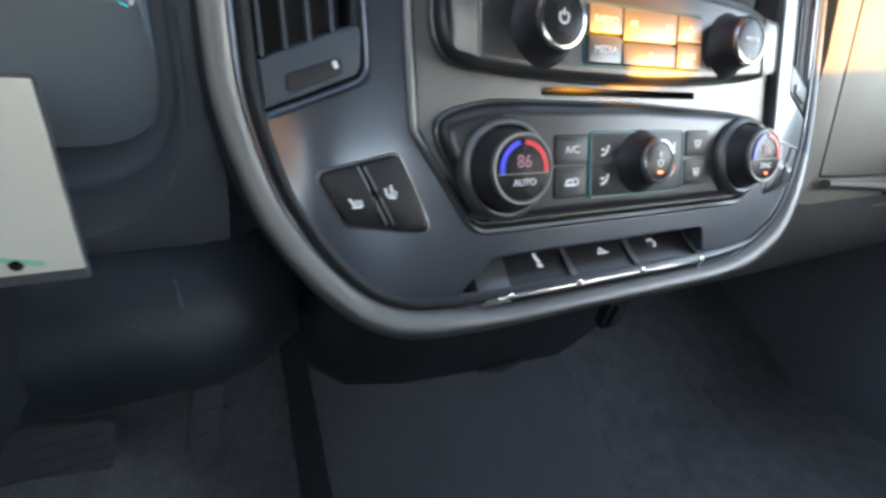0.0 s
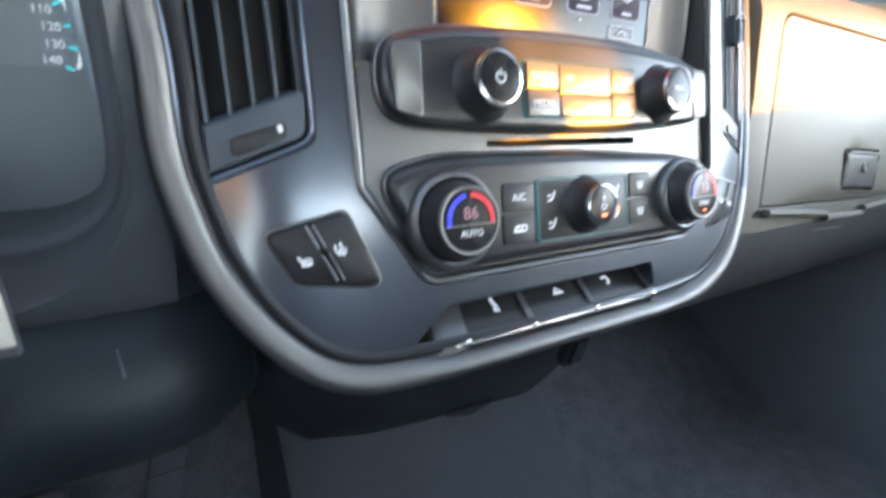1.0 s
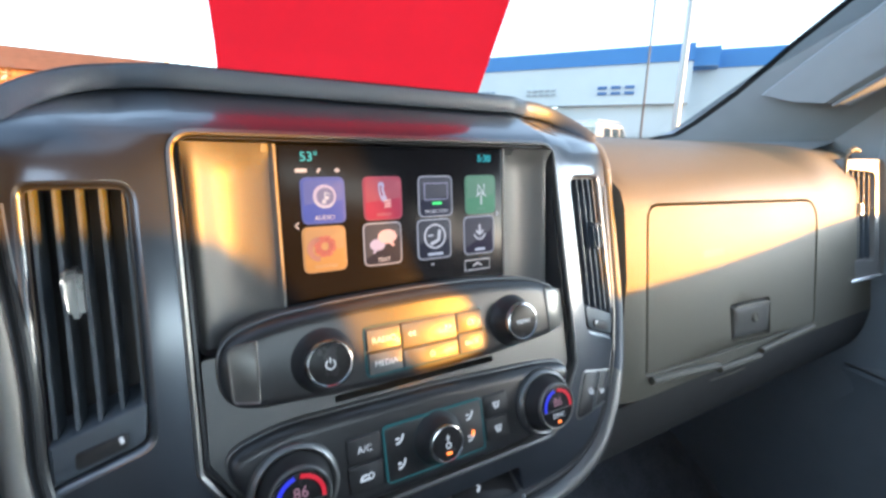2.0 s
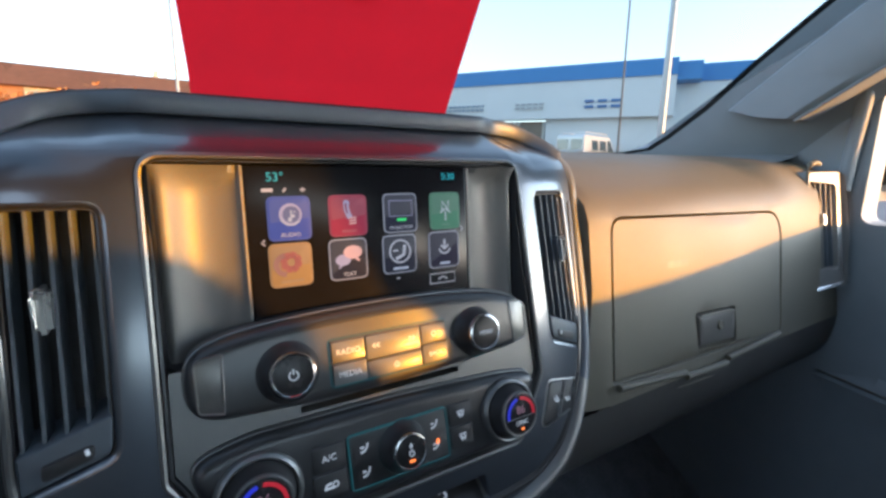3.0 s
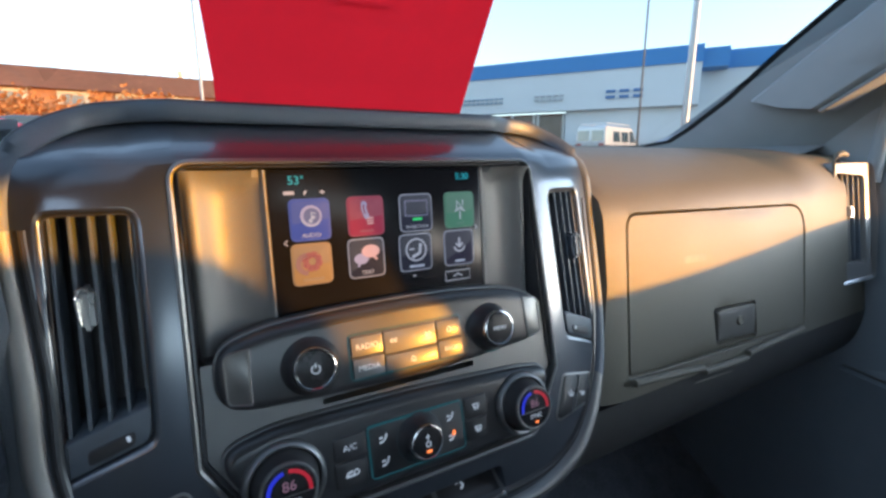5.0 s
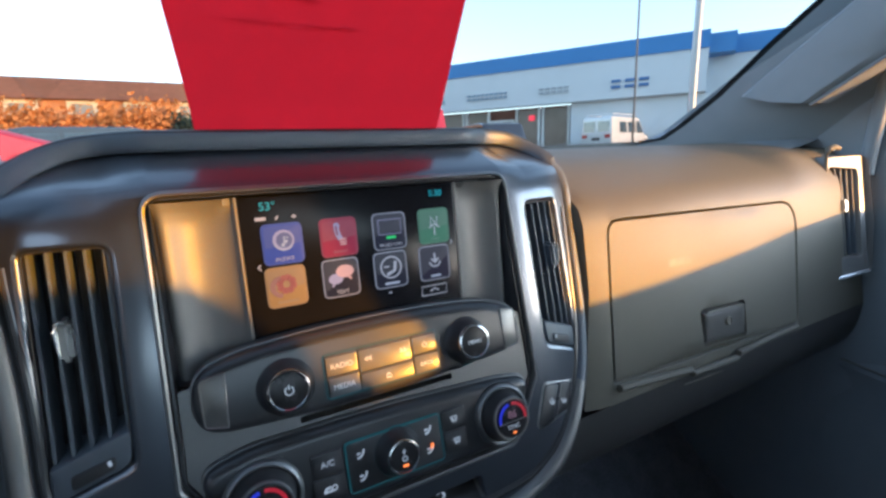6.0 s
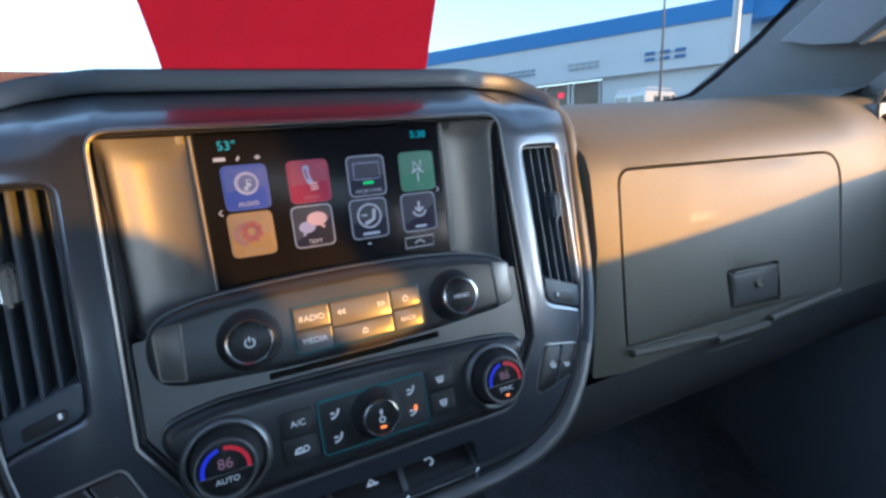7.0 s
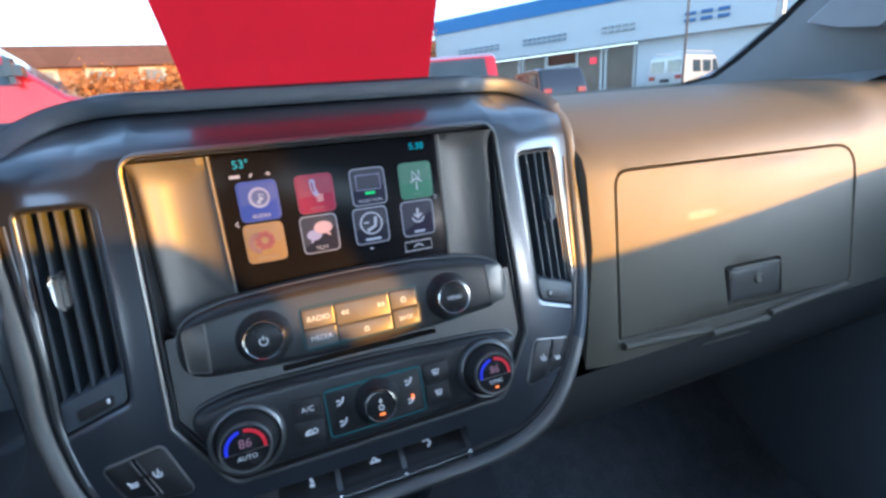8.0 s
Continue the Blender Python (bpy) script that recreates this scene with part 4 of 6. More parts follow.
for y, z in ((dash_y(0.4, 1.04), 1.04), (0.2105, 1.030), (0.2115, 1.016), (0.2140, 1.000), (0.2185, 0.984), (0.2260, 0.968), (0.2380, 0.952), (0.2580, 0.937), (0.2900, 0.925), (0.36, 0.915), (0.62, 0.91)):
    rows.append([(-0.20 + 1.075 * k / 40, y + 0.06 * max(0.0, min(1.0, (11 - k) / 3)), z) for k in range(41)])
grid(bm, rows)
# darker than the dash face: the shade under the lip is in the colour
part("dash_underside", bm, mat("shade_dark_bolster", (0.050, 0.047, 0.043), 0.55, 0, 0.1, 25, 0.5, 1000), dash, "bolster below the glove box, colour darkened for shade")


def door_y(u, z):
    a, b = (u - 0.465) / 0.205, (z - 1.12) / 0.12
    return dash_y(u, z) + 0.0012 - 0.010 * max(0, 1 - a * a) * max(0, 1 - 0.6 * b * b)


HAND = rounded([(0.414, 1.119, 0.006), (0.420, 1.072, 0.004), (0.512, 1.066, 0.004), (0.510, 1.115, 0.006)], 4)
bm = bmesh.new()
LEAF = inset(DOOR, 0.0038)
sheet(bm, LEAF, [HAND], door_y, 0.016)
ring0 = [bm.verts.new((p.x, door_y(p.x, p.y), p.y)) for p in LEAF]
ring1 = [bm.verts.new((p.x, dash_y(p.x, p.y) + 0.012, p.y)) for p in LEAF]
for i in range(len(LEAF)):
    bm.faces.new((ring0[i], ring0[(i + 1) % len(LEAF)], ring1[(i + 1) % len(LEAF)], ring1[i]))
h0 = [bm.verts.new((p.x, door_y(p.x, p.y), p.y)) for p in HAND]
h1 = [bm.verts.new((p.x, door_y(p.x, p.y) + 0.016, p.y)) for p in inset(HAND, 0.002)]
for i in range(len(HAND)):
    bm.faces.new((h0[i], h0[(i + 1) % len(HAND)], h1[(i + 1) % len(HAND)], h1[i]))
bm.faces.new(h1)
bmesh.ops.remove_doubles(bm, verts=bm.verts, dist=1e-5)
glove = part("glove_box_door", bm, M_DASH, dash, "closed grey glove box door")
bm = bmesh.new()
GRIP = inset(HAND, 0.0034)
sheet(bm, inset(GRIP, 0.002), [], lambda u, z: door_y(u, z) - 0.0022 + 0.10 * max(0, 1.098 - z), 0.008)
g0 = [bm.verts.new((p.x, door_y(p.x, p.y) - 0.0022 + 0.10 * max(0, 1.098 - p.y), p.y)) for p in inset(GRIP, 0.002)]
g1 = [bm.verts.new((p.x, door_y(p.x, p.y) - 0.0010 + 0.10 * max(0, 1.098 - p.y), p.y)) for p in inset(GRIP, 0.0006)]
g2 = [bm.verts.new((p.x, door_y(p.x, p.y) + 0.014, p.y)) for p in GRIP]
for a, c in ((g0, g1), (g1, g2)):
    for i in range(len(GRIP)):
        bm.faces.new((a[i], a[(i + 1) % len(GRIP)], c[(i + 1) % len(GRIP)], c[i]))
bmesh.ops.remove_doubles(bm, verts=bm.verts, dist=1e-5)
hl = part("glove_handle", bm, mat("dark_latch_plastic", (0.085, 0.081, 0.072), 0.45, 0, 0.1, 30, 0.4, 1100), glove, "dark grey latch handle in recess")
bm = bmesh.new()
turned(bm, Vector((0.466, door_y(0.466, 1.096), 1.096)), [(0.0062, -0.002), (0.0062, 0.0034), (0.0050, 0.0042), (0.0046, 0.0036), (0.001, 0.0034)], 20)
part("lock", bm, M_DASH, hl, "round key lock")
bm = bmesh.new()
tube(bm, [(u, door_y(u, z) - 0.0016, z) for u, z in ((0.4205, 1.104), (0.4200, 1.1115), (0.4245, 1.1142), (0.465, 1.1128), (0.5005, 1.1105), (0.5045, 1.1075), (0.5052, 1.100))], [0.0008, 0.0016, 0.0020, 0.0021, 0.0020, 0.0016, 0.0008], 8)
part("handle_edge", bm, M_DASH, hl)
# raised bottom lip of the door, with its notch under the handle
for pts in ([(0.268, 1.0605), (0.33, 1.0555), (0.392, 1.0495)], [(0.394, 1.0440), (0.44, 1.0425), (0.487, 1.0410)], [(0.492, 1.0465), (0.56, 1.0490), (0.640, 1.0515)]):
    bm = bmesh.new()
    tube(bm, [(u, dash_y(u, z) - 0.006, z) for u, z in pts], 0.0042, 8)
    part("door_lip", bm, M_DASH, glove)
bm = bmesh.new()
tube(bm, [(0.388, 0.2100, 1.0280), (0.430, 0.2102, 1.0262), (0.470, 0.2104, 1.0240)], [0.0006, 0.0014, 0.0006], 8)
part("seam_edge", bm, M_DASH, dash)
bm = bmesh.new()
sheet(bm, box_outline(0.366, 0.407, 1.1785, 1.1870, 0.001), [], lambda u, z: door_y(u, z) - 0.0005, 0.004)
part("badge", bm, mat("worn_badge", (0.118, 0.114, 0.106), 0.5, 0, 0.25, 260), glove, "faint moulded badge")

# outer side vent by the door
RV = rounded([(0.7005, 1.286, 0.010), (0.7015, 1.106, 0.006), (0.842, 1.104, 0.016), (0.862, 1.200, 0.05), (0.850, 1.292, 0.024)], 6)
RVIN = rounded([(0.702, 1.274, 0.010), (0.704, 1.138, 0.006), (0.808, 1.132, 0.008), (0.812, 1.271, 0.014)], 5)
rv_y = lambda z: 0.2015 + 0.18 * (z - 1.14)
bm = bmesh.new()
sheet(bm, RV, [RVIN], lambda u, z: rv_y(z) + 8.0 * max(0, u - 0.818) ** 2, 0.012)
loft(bm, RV, [(0, 0), (-0.0008, 0.003), (-0.001, 0.06)], rv_y)
loft(bm, RVIN, [(0, 0), (0.001, 0.002), (0.002, 0.03)], rv_y, cap1=True)
rv = part("side_air_vent", bm, mat("silver_vent_frame", (0.20, 0.196, 0.192), 0.35, 0.35, 0.06, 60), dash, "silver framed outer air vent")
bm = bmesh.new()
loft(bm, inset(RVIN, 0.002), [(0, 0.027), (0.001, 0.026)], rv_y, cap1=True)
part("vent_back", bm, M_VENT, rv)
for k in range(5):
    u = 0.716 + 0.0205 * k
    bm = bmesh.new()
    block(bm, (u - 0.0016, 0, 1.137), (u + 0.0016, 0.02, 1.272), 0.0005)
    for q in bm.verts:
        q.co.y += rv_y(q.co.z) + 0.004
    part("slat", bm, M_VENT, rv)
bm = bmesh.new()
block(bm, (0.754, -0.002, 1.206), (0.760, 0.012, 1.223), 0.0015)
for q in bm.verts:
    q.co.y += rv_y(q.co.z)
part("vent_tab", bm, M_CHROME, rv, "bright vent tab")
bm = bmesh.new()
tube(bm, [(0.698, rv_y(1.108) - 0.003, 1.108), (0.76, rv_y(1.112) - 0.004, 1.1085), (0.836, rv_y(1.112) - 0.002, 1.109)], 0.003, 8)
part("vent_lip", bm, M_CHROME, rv)
bm = bmesh.new()
tube(bm, [(0.7005, 0.2240, 1.258), (0.7000, 0.2285, 1.287), (0.7075, 0.2300, 1.2985), (0.728, 0.2310, 1.3025), (0.752, 0.2330, 1.3010)], [0.0010, 0.0026, 0.0042, 0.0046, 0.0034], 10)
part("vent_shoulder", bm, M_DASH, rv)


def swing(p):
    """The vent is set into the dash at its inner edge and turned a little to the driver."""
    k = (0.234 + 0.43 * 0.787 + 0.43 * 0.13 + 0.08) / (0.2015 + 0.08 + 0.43 * (p.x + 0.13))
    q = Vector((-0.13 + k * (p.x + 0.13), -0.08 + k * (0.2015 + 0.08) + (p.y - 0.2015), 1.25 + k * (p.z - 1.25)))
    return q


for ob in [rv, *rv.children]:
    for v in ob.data.vertices:
        v.co = swing(v.co)

# ---- instrument cluster and knee panel, driver side ----
M_BLANK = mat("blue_grey_blank_panel", (0.20, 0.235, 0.26), 0.35, 0, 0.08, 30, 0.3)
CLU = rounded([(-0.640, 1.335, 0.06), (-0.640, 1.062, 0.07), (-0.242, 1.057, 0.075), (-0.236, 1.335, 0.06)], 10)
clus = thing("instrument_cluster", "dark hooded instrument cluster with white speedometer numerals", "instrument cluster")
bm = bmesh.new()
sheet(bm, rounded([(-0.72, 1.355), (-0.72, 1.046), (-0.232, 1.046), (-0.229, 1.08), (-0.229, 1.355)]), [CLU], lambda u, z: 0.236 + 14.0 * max(0, u + 0.25) ** 2, 0.02)
loft(bm, CLU, [(0, 0), (0.002, 0.004), (0.006, 0.058), (0.007, 0.062), (0.010, 0.068)], lambda z: 0.236)
part("hood", bm, M_DASHTOP, clus)
bm = bmesh.new()
loft(bm, CLU, [(0.0068, 0.060), (0.0078, 0.0640), (0.0100, 0.0660), (0.0125, 0.0665), (0.0150, 0.0685), (0.0165, 0.074), (0.0170, 0.090), (0.0175, 0.131)], lambda z: 0.236)
part("lower_lip", bm, M_DASHTOP, clus, "rounded lip inside the hood")
bm = bmesh.new()
grid(bm, [[(-0.64, 0.366, 1.06), (-0.24, 0.366, 1.06)], [(-0.64, 0.366, 1.1625), (-0.24, 0.366, 1.1625)]])
part("blank_panel", bm, M_BLANK, clus)
bm = bmesh.new()
grid(bm, [[(-0.64, 0.368, 1.1625), (-0.24, 0.368, 1.1625)], [(-0.64, 0.368, 1.33), (-0.24, 0.368, 1.33)]])
gauge = part("gauge_face", bm, mat("blue_grey_gauge_face", (0.24, 0.28, 0.31), 0.35, 0, 0.08, 30), clus)
gx, gz, gr = -0.309, 1.180, 0.043
bm = bmesh.new()
m = Matrix.Translation((gx, 0.366, gz)) @ Matrix.Rotation(math.pi / 2, 4, "X")
strokes(bm, m, [[(gr * math.cos(radians(a)), gr * math.sin(radians(a))) for a in range(-24, 205, 6)]], 0.0022)
part("gauge_ring", bm, M_WHITE, gauge, "white dial ring")
bm = bmesh.new()
for k in range(15):
    a = radians(225 - k * 18.0)
    strokes(bm, m, [[((gr - 0.0055) * math.cos(a), (gr - 0.0055) * math.sin(a)), ((gr - 0.0012) * math.cos(a), (gr - 0.0012) * math.sin(a))]], 0.0013)
part("gauge_ticks", bm, M_TEAL, gauge)
for word, a in (("140", -27), ("130", -9), ("120", 9), ("110", 27), ("100", 45)):
    letters("gauge_number", word, 0.0068, m @ Matrix.Translation(((gr - 0.0125) * math.cos(radians(a)), (gr - 0.0125) * math.sin(radians(a)), 0)), M_WHITE, gauge)
bm = bmesh.new()
tube(bm, [(-0.2545, 0.345, 1.118), (-0.2575, 0.345, 1.15), (-0.2610, 0.345, 1.19), (-0.2620, 0.345, 1.31)], [0.003, 0.0055, 0.0055, 0.004], 10)
part("lens_edge", bm, mat("clear_lens_edge", (0.35, 0.42, 0.5), 0.12, 0, 0.1, 40), clus, "shiny lens edge")

knee = thing("knee_panel", "charcoal plastic knee panel under the cluster", "knee panel")
bm = bmesh.new()
rows = []
for y, z in ((0.236, 1.052), (0.222, 1.046), (0.208, 1.034), (0.201, 1.015), (0.202, 0.998), (0.210, 0.984), (0.232, 0.974), (0.30, 0.966), (0.42, 0.960)):
    rows.append([(-0.86 + 0.66 * k / 30, y + 14.0 * max(0, 0.022 * k - 0.61) ** 2, z) for k in range(31)])
grid(bm, rows)
part("knee_skin", bm, mat("charcoal_knee_skin", (0.017, 0.023, 0.028), 0.45, 0, 0.12, 25, 0.5, 900), knee)
bm = bmesh.new()
tube(bm, [(-0.2560, 0.2118, 1.046), (-0.2550, 0.2085, 1.040), (-0.2545, 0.2066, 1.034)], 0.0006, 6)
part("seam", bm, M_DASHTOP, knee)

# card that hangs on the column cover
col = thing("column_cover", "charcoal plastic steering column cover", "column cover")
bm = bmesh.new()
block(bm, (-0.45, 0.10, 0.985), (-0.315, 0.30, 1.075), 0.02)
part("cover_shell", bm, M_LOWER, col)
card = thing("hang_card", "cream card with faint green curves in a dark sleeve", "card")
bm = bmesh.new()
block(bm, (-0.400, 0.1965, 1.0590), (-0.2813, 0.1990, 1.1340), 0.0008)
part("sleeve", bm, mat("grey_sleeve", (0.10, 0.10, 0.11), 0.3, 0, 0.1, 40), card, "grey plastic sleeve")
bm = bmesh.new()
block(bm, (-0.398, 0.1952, 1.0640), (-0.2820, 0.1962, 1.1325), 0.0003)
sh = part("card_sheet", bm, M_CARD, card)
bm = bmesh.new()
m = Matrix.Translation((-0.32, 0.1950, 1.10)) @ Matrix.Rotation(math.pi / 2, 4, "X")
strokes(bm, m, [[(0.035 * math.cos(a) - 0.02, 0.012 * math.sin(a) - 0.006) for a in (k * 0.2 for k in range(-2, 9))], [(-0.03, -0.022), (0.0, -0.0255), (0.026, -0.032)]], 0.0022)
part("green_curve", bm, M_GREEN, sh)
bm = bmesh.new()
discs(bm, m, [(0.0185, -0.0318, 0.0022)])
part("rivet", bm, M_GAP, sh)

# ---- floor, tunnel, pedals ----
bm = bmesh.new()
grid(bm, [[(-0.88, -1.70, 0.50), (-0.2, -1.7, 0.50), (0.2, -1.7, 0.50), (0.88, -1.70, 0.50)], [(-0.88, 0.35, 0.50), (-0.2, 0.35, 0.50), (0.2, 0.35, 0.5), (0.88, 0.35, 0.50)], [(-0.88, 0.80, 0.78), (-0.2, 0.80, 0.78), (0.2, 0.80, 0.78), (0.88, 0.80, 0.78)], [(-0.88, 0.88, 1.30), (-0.2, 0.88, 1.30), (0.2, 0.88, 1.30), (0.88, 0.88, 1.30)]])
tagged(link("floor", bm, M_CARPET), "dark grey carpeted cab floor and firewall", "floor", kind="structure")
bm = bmesh.new()
rows = []
for k in range(13):
    y = -0.5 + 1.3 * k / 12
    z = 0.60 + 0.65 * max(0, y - 0.22)
    rows.append([(-0.205, y, 0.45), (-0.172, y, z - 0.035), (-0.165, y, z - 0.008), (-0.152, y, z), (0.0, y, z + 0.006), (0.196, y, z), (0.210, y, z - 0.006), (0.217, y, z - 0.030), (0.250, y, 0.45)])
grid(bm, rows)
tagged(link("tunnel_mat", bm, M_TUNNEL), "grey rubber-matted transmission tunnel", "tunnel", kind="structure")


def pad(pts, y, tilt, thick, parent):
    """A pedal pad with ribs, leaning forward at its top."""
    bm = bmesh.new()
    outline = rounded(pts, 4)
    loft(bm, outline, [(0.001, thick), (0.0, thick * 0.7), (0.0, 0.002), (0.0007, 0.0006), (0.0022, 0.0)], lambda z: y + tilt * (z - pts[0][1]), cap0=True, cap1=True)
    p = part("pedal_pad", bm, M_TUNNEL, parent, "worn dark rubber pad")
    z0, z1 = min(q[1] for q in pts), max(q[1] for q in pts)
    for k in range(1, 5):
        z = z0 + (z1 - z0) * k / 5
        xs = [q.x for q in outline if abs(q.y - z) < (z1 - z0) * 0.6]
        bm = bmesh.new()
        tube(bm, [(min(xs) + 0.010, y + tilt * (z - pts[0][1]) - 0.0005, z), (max(xs) - 0.010, y + tilt * (z - pts[0][1]) - 0.0005, z)], 0.0018, 6)
        part("rib", bm, M_TUNNEL, p)


ped = thing("accelerator_pedal", "tall narrow dark accelerator pedal hanging from the firewall", "pedal")
pad([(-0.321, 0.656, 0.006), (-0.292, 0.648, 0.012), (-0.280, 0.668, 0.008), (-0.252, 0.790, 0.006), (-0.288, 0.796, 0.006)], 0.497, 0.28, 0.012, ped)
bm = bmesh.new()
tube(bm, [(-0.270, 0.545, 0.775), (-0.266, 0.575, 0.86), (-0.262, 0.64, 0.98)], 0.007, 8)
part("pedal_arm", bm, M_GAP, ped)
ped = thing("brake_pedal", "wide dark brake pedal with rubber pad", "pedal")
pad([(-0.510, 0.692, 0.008), (-0.392, 0.672, 0.008), (-0.381, 0.731, 0.008), (-0.498, 0.752, 0.008)], 0.495, 0.22, 0.014, ped)
bm = bmesh.new()
tube(bm, [(-0.44, 0.515, 0.71), (-0.44, 0.545, 0.80), (-0.44, 0.62, 0.97)], 0.009, 8)
part("pedal_arm", bm, M_GAP, ped)

# ---- cab shell ----
XW = 0.88
BELT = 1.2055


def wall_panel(name, outline, holes, plane, t, material, label, category):
    """A wall with thickness and openings, from an outline in its own plane; plane maps (a, b, depth) to the world."""
    bm = bmesh.new()
    vs, es = [], []
    loops = [outline, *holes]
    flat = bmesh.new()
    sheet(flat, outline, holes, lambda u, z: 0.0, 10.0)
    for d in (0, t):
        mp = {v: bm.verts.new(plane(v.co.x, v.co.z, d)) for v in flat.verts}
        for f in flat.faces:
            bm.faces.new([mp[v] for v in f.verts])
    flat.free()
    for loop in loops:
        a = [bm.verts.new(plane(p.x, p.y, 0)) for p in loop]
        b = [bm.verts.new(plane(p.x, p.y, t)) for p in loop]
        for i in range(len(loop)):
            bm.faces.new((a[i], a[(i + 1) % len(loop)], b[(i + 1) % len(loop)], b[i]))
    bmesh.ops.remove_doubles(bm, verts=bm.verts, dist=1e-5)
    return tagged(link(name, bm, material), label, category, kind="structure")


SIDE = rounded([(-1.70, 0.40), (0.90, 0.40), (0.90, 1.31), (0.66, 1.325), (0.22, 1.62), (-0.25, 1.76), (-1.70, 1.76)])
FRONTWIN = rounded([(0.205, BELT, 0.02), (0.205, 1.43, 0.05), (-0.10, 1.64, 0.08), (-0.60, 1.66, 0.05), (-0.718, BELT, 0.03)], 5)
# unseen rear opening, its outline cut to shape the sun patch on the stack
REARWIN = rounded([(-0.852, BELT, 0.03), (-0.925, 1.366, 0.01), (-1.17, 1.40, 0.02), (-1.20, 1.66, 0.05), (-1.52, 1.64, 0.08), (-1.52, BELT, 0.03)], 5)
wall_panel("door_1", SIDE, [FRONTWIN, REARWIN], lambda a, b, d: (XW + d, a, b), 0.07, M_PILLAR, "grey passenger door side with window openings", "door panel")
# unseen driver window, kept small and high to limit fill light and reflections
SMALLWIN = rounded([(0.10, 1.47, 0.02), (-0.06, 1.66, 0.06), (-0.16, 1.725, 0.04), (-0.60, 1.735, 0.04), (-0.62, 1.47, 0.03)], 5)
wall_panel("door_2", SIDE, [SMALLWIN, REARWIN], lambda a, b, d: (-XW - d, a, b), 0.07, M_PILLAR, "unseen grey driver door side, front opening cut down to limit light", "door panel")
BACK = rounded([(-0.95, 0.40), (0.95, 0.40), (0.95, 1.76), (-0.95, 1.76)])
wall_panel("wall_back", BACK, [rounded([(-0.55, 1.43, 0.05), (0.55, 1.43, 0.05), (0.55, 1.63, 0.05), (-0.55, 1.63, 0.05)], 4)], lambda a, b, d: (a, -1.70 - d, b), 0.05, M_CLOTH, "grey cab back wall with window", "wall")
bm = bmesh.new()
for z in (1.755, 1.80):
    grid(bm, [[(-0.95, -1.75, z), (0.95, -1.75, z)], [(-0.95, -0.25, z), (0.95, -0.25, z)], [(-0.86, -0.10, z - 0.03), (0.86, -0.10, z - 0.03)]])
tagged(link("ceiling", bm, M_HEADLINER), "light grey cloth headliner", "ceiling", kind="structure")

# windscreen, a pane that leans back from the cowl
bm = bmesh.new()
rows = []
for k in range(13):
    t = k / 12
    rows.append([(u, 0.72 - 0.80 * t - 0.09 * (u / 0.84) ** 2 * (1 - 0.4 * t), 1.314 + 0.415 * t) for u in (-0.84 + 1.68 * j / 32 for j in range(33))])
grid(bm, rows)
bmesh.ops.solidify(bm, geom=bm.faces, thickness=0.004)
# strong tint stands in for a dimmer outside, not for dark glass
pane = tagged(link("window_1", bm, glass("dimming_windscreen", (0.338, 0.361, 0.366))), "raked windscreen glass, tinted dark to dim the outside", "windscreen", kind="structure")
pane.visible_shadow = False

# front pillars with their trim
PIL = [(0.76, 1.316), (0.66, 1.327), (0.57, 1.339), (0.526, 1.364), (0.453, 1.416), (0.371, 1.489), (0.274, 1.566), (0.12, 1.662), (-0.12, 1.74)]
for side in (1, -1):
    bm = bmesh.new()
    grid(bm, [[(side * 0.796, y - 0.010, z - 0.006), (side * 0.798, y - 0.022, z - 0.020), (side * 0.806, y - 0.050, z - 0.045), (side * 0.830, y - 0.085, z - 0.075), (side * 0.862, y - 0.105, z - 0.10), (side * 0.879, y - 0.11, z - 0.12)] for y, z in PIL])
    tagged(link("trim_pillar", bm, M_PILLAR), "grey plastic front pillar trim", "pillar trim", kind="structure")
    bm = bmesh.new()
    grid(bm, [[(side * 0.7915, y - 0.004, z - 0.003), (side * 0.7965, y - 0.012, z - 0.008)] for y, z in PIL])
    bmesh.ops.solidify(bm, geom=bm.faces, thickness=0.004)
    tagged(link("trim_seal", bm, mat("dark_rubber_seal", (0.025, 0.027, 0.03), 0.5, 0, 0.2, 40)), "black windscreen seal", "seal", kind="structure")
# corner fill between dash and pillar
bm = bmesh.new()
rows = []
for k in range(13):
    y = 0.66 - 0.35 * k / 12
    top = 1.322 + 0.012 * math.sin(math.pi * min(1, k / 12 * 0.7 + 0.1))
    rows.append([(0.74 + 0.138 * j / 8, y, 1.312 + (top - 1.312) * (j / 8) ** 2 - 0.03 * max(0.0, k / 12 - 0.5) ** 2) for j in range(9)])
grid(bm, rows)
tagged(link("trim_corner", bm, M_PILLAR), "grey corner trim below the pillar", "corner trim", kind="structure")
# padded cover on the pillar
cover = thing("pillar_cover", "grey padded pillar cover with a bright lower edge", "pillar cover")
bm = bmesh.new()
rows = []
for k in range(13):
    t = 2.4 * k / 12
    uy, uz, ly, lz = 0.402 - 0.136 * t, 1.404 + 0.110 * t, 0.288 - 0.105 * t, 1.379 + 0.072 * t
    row = []
    for f, x in ((0.0, 0.806), (0.02, 0.790), (0.08, 0.781), (0.5, 0.778), (0.9, 0.781), (0.98, 0.788), (1.0, 0.80), (1.0, 0.85)):
        row.append((x, uy + (ly - uy) * f, uz + (lz - uz) * f - (0.006 * math.sin(math.pi * f) if k == 0 else 0)))
    rows.append(row)
grid(bm, rows)
part("cover_shell", bm, M_PILLAR, cover)
bm = bmesh.new()
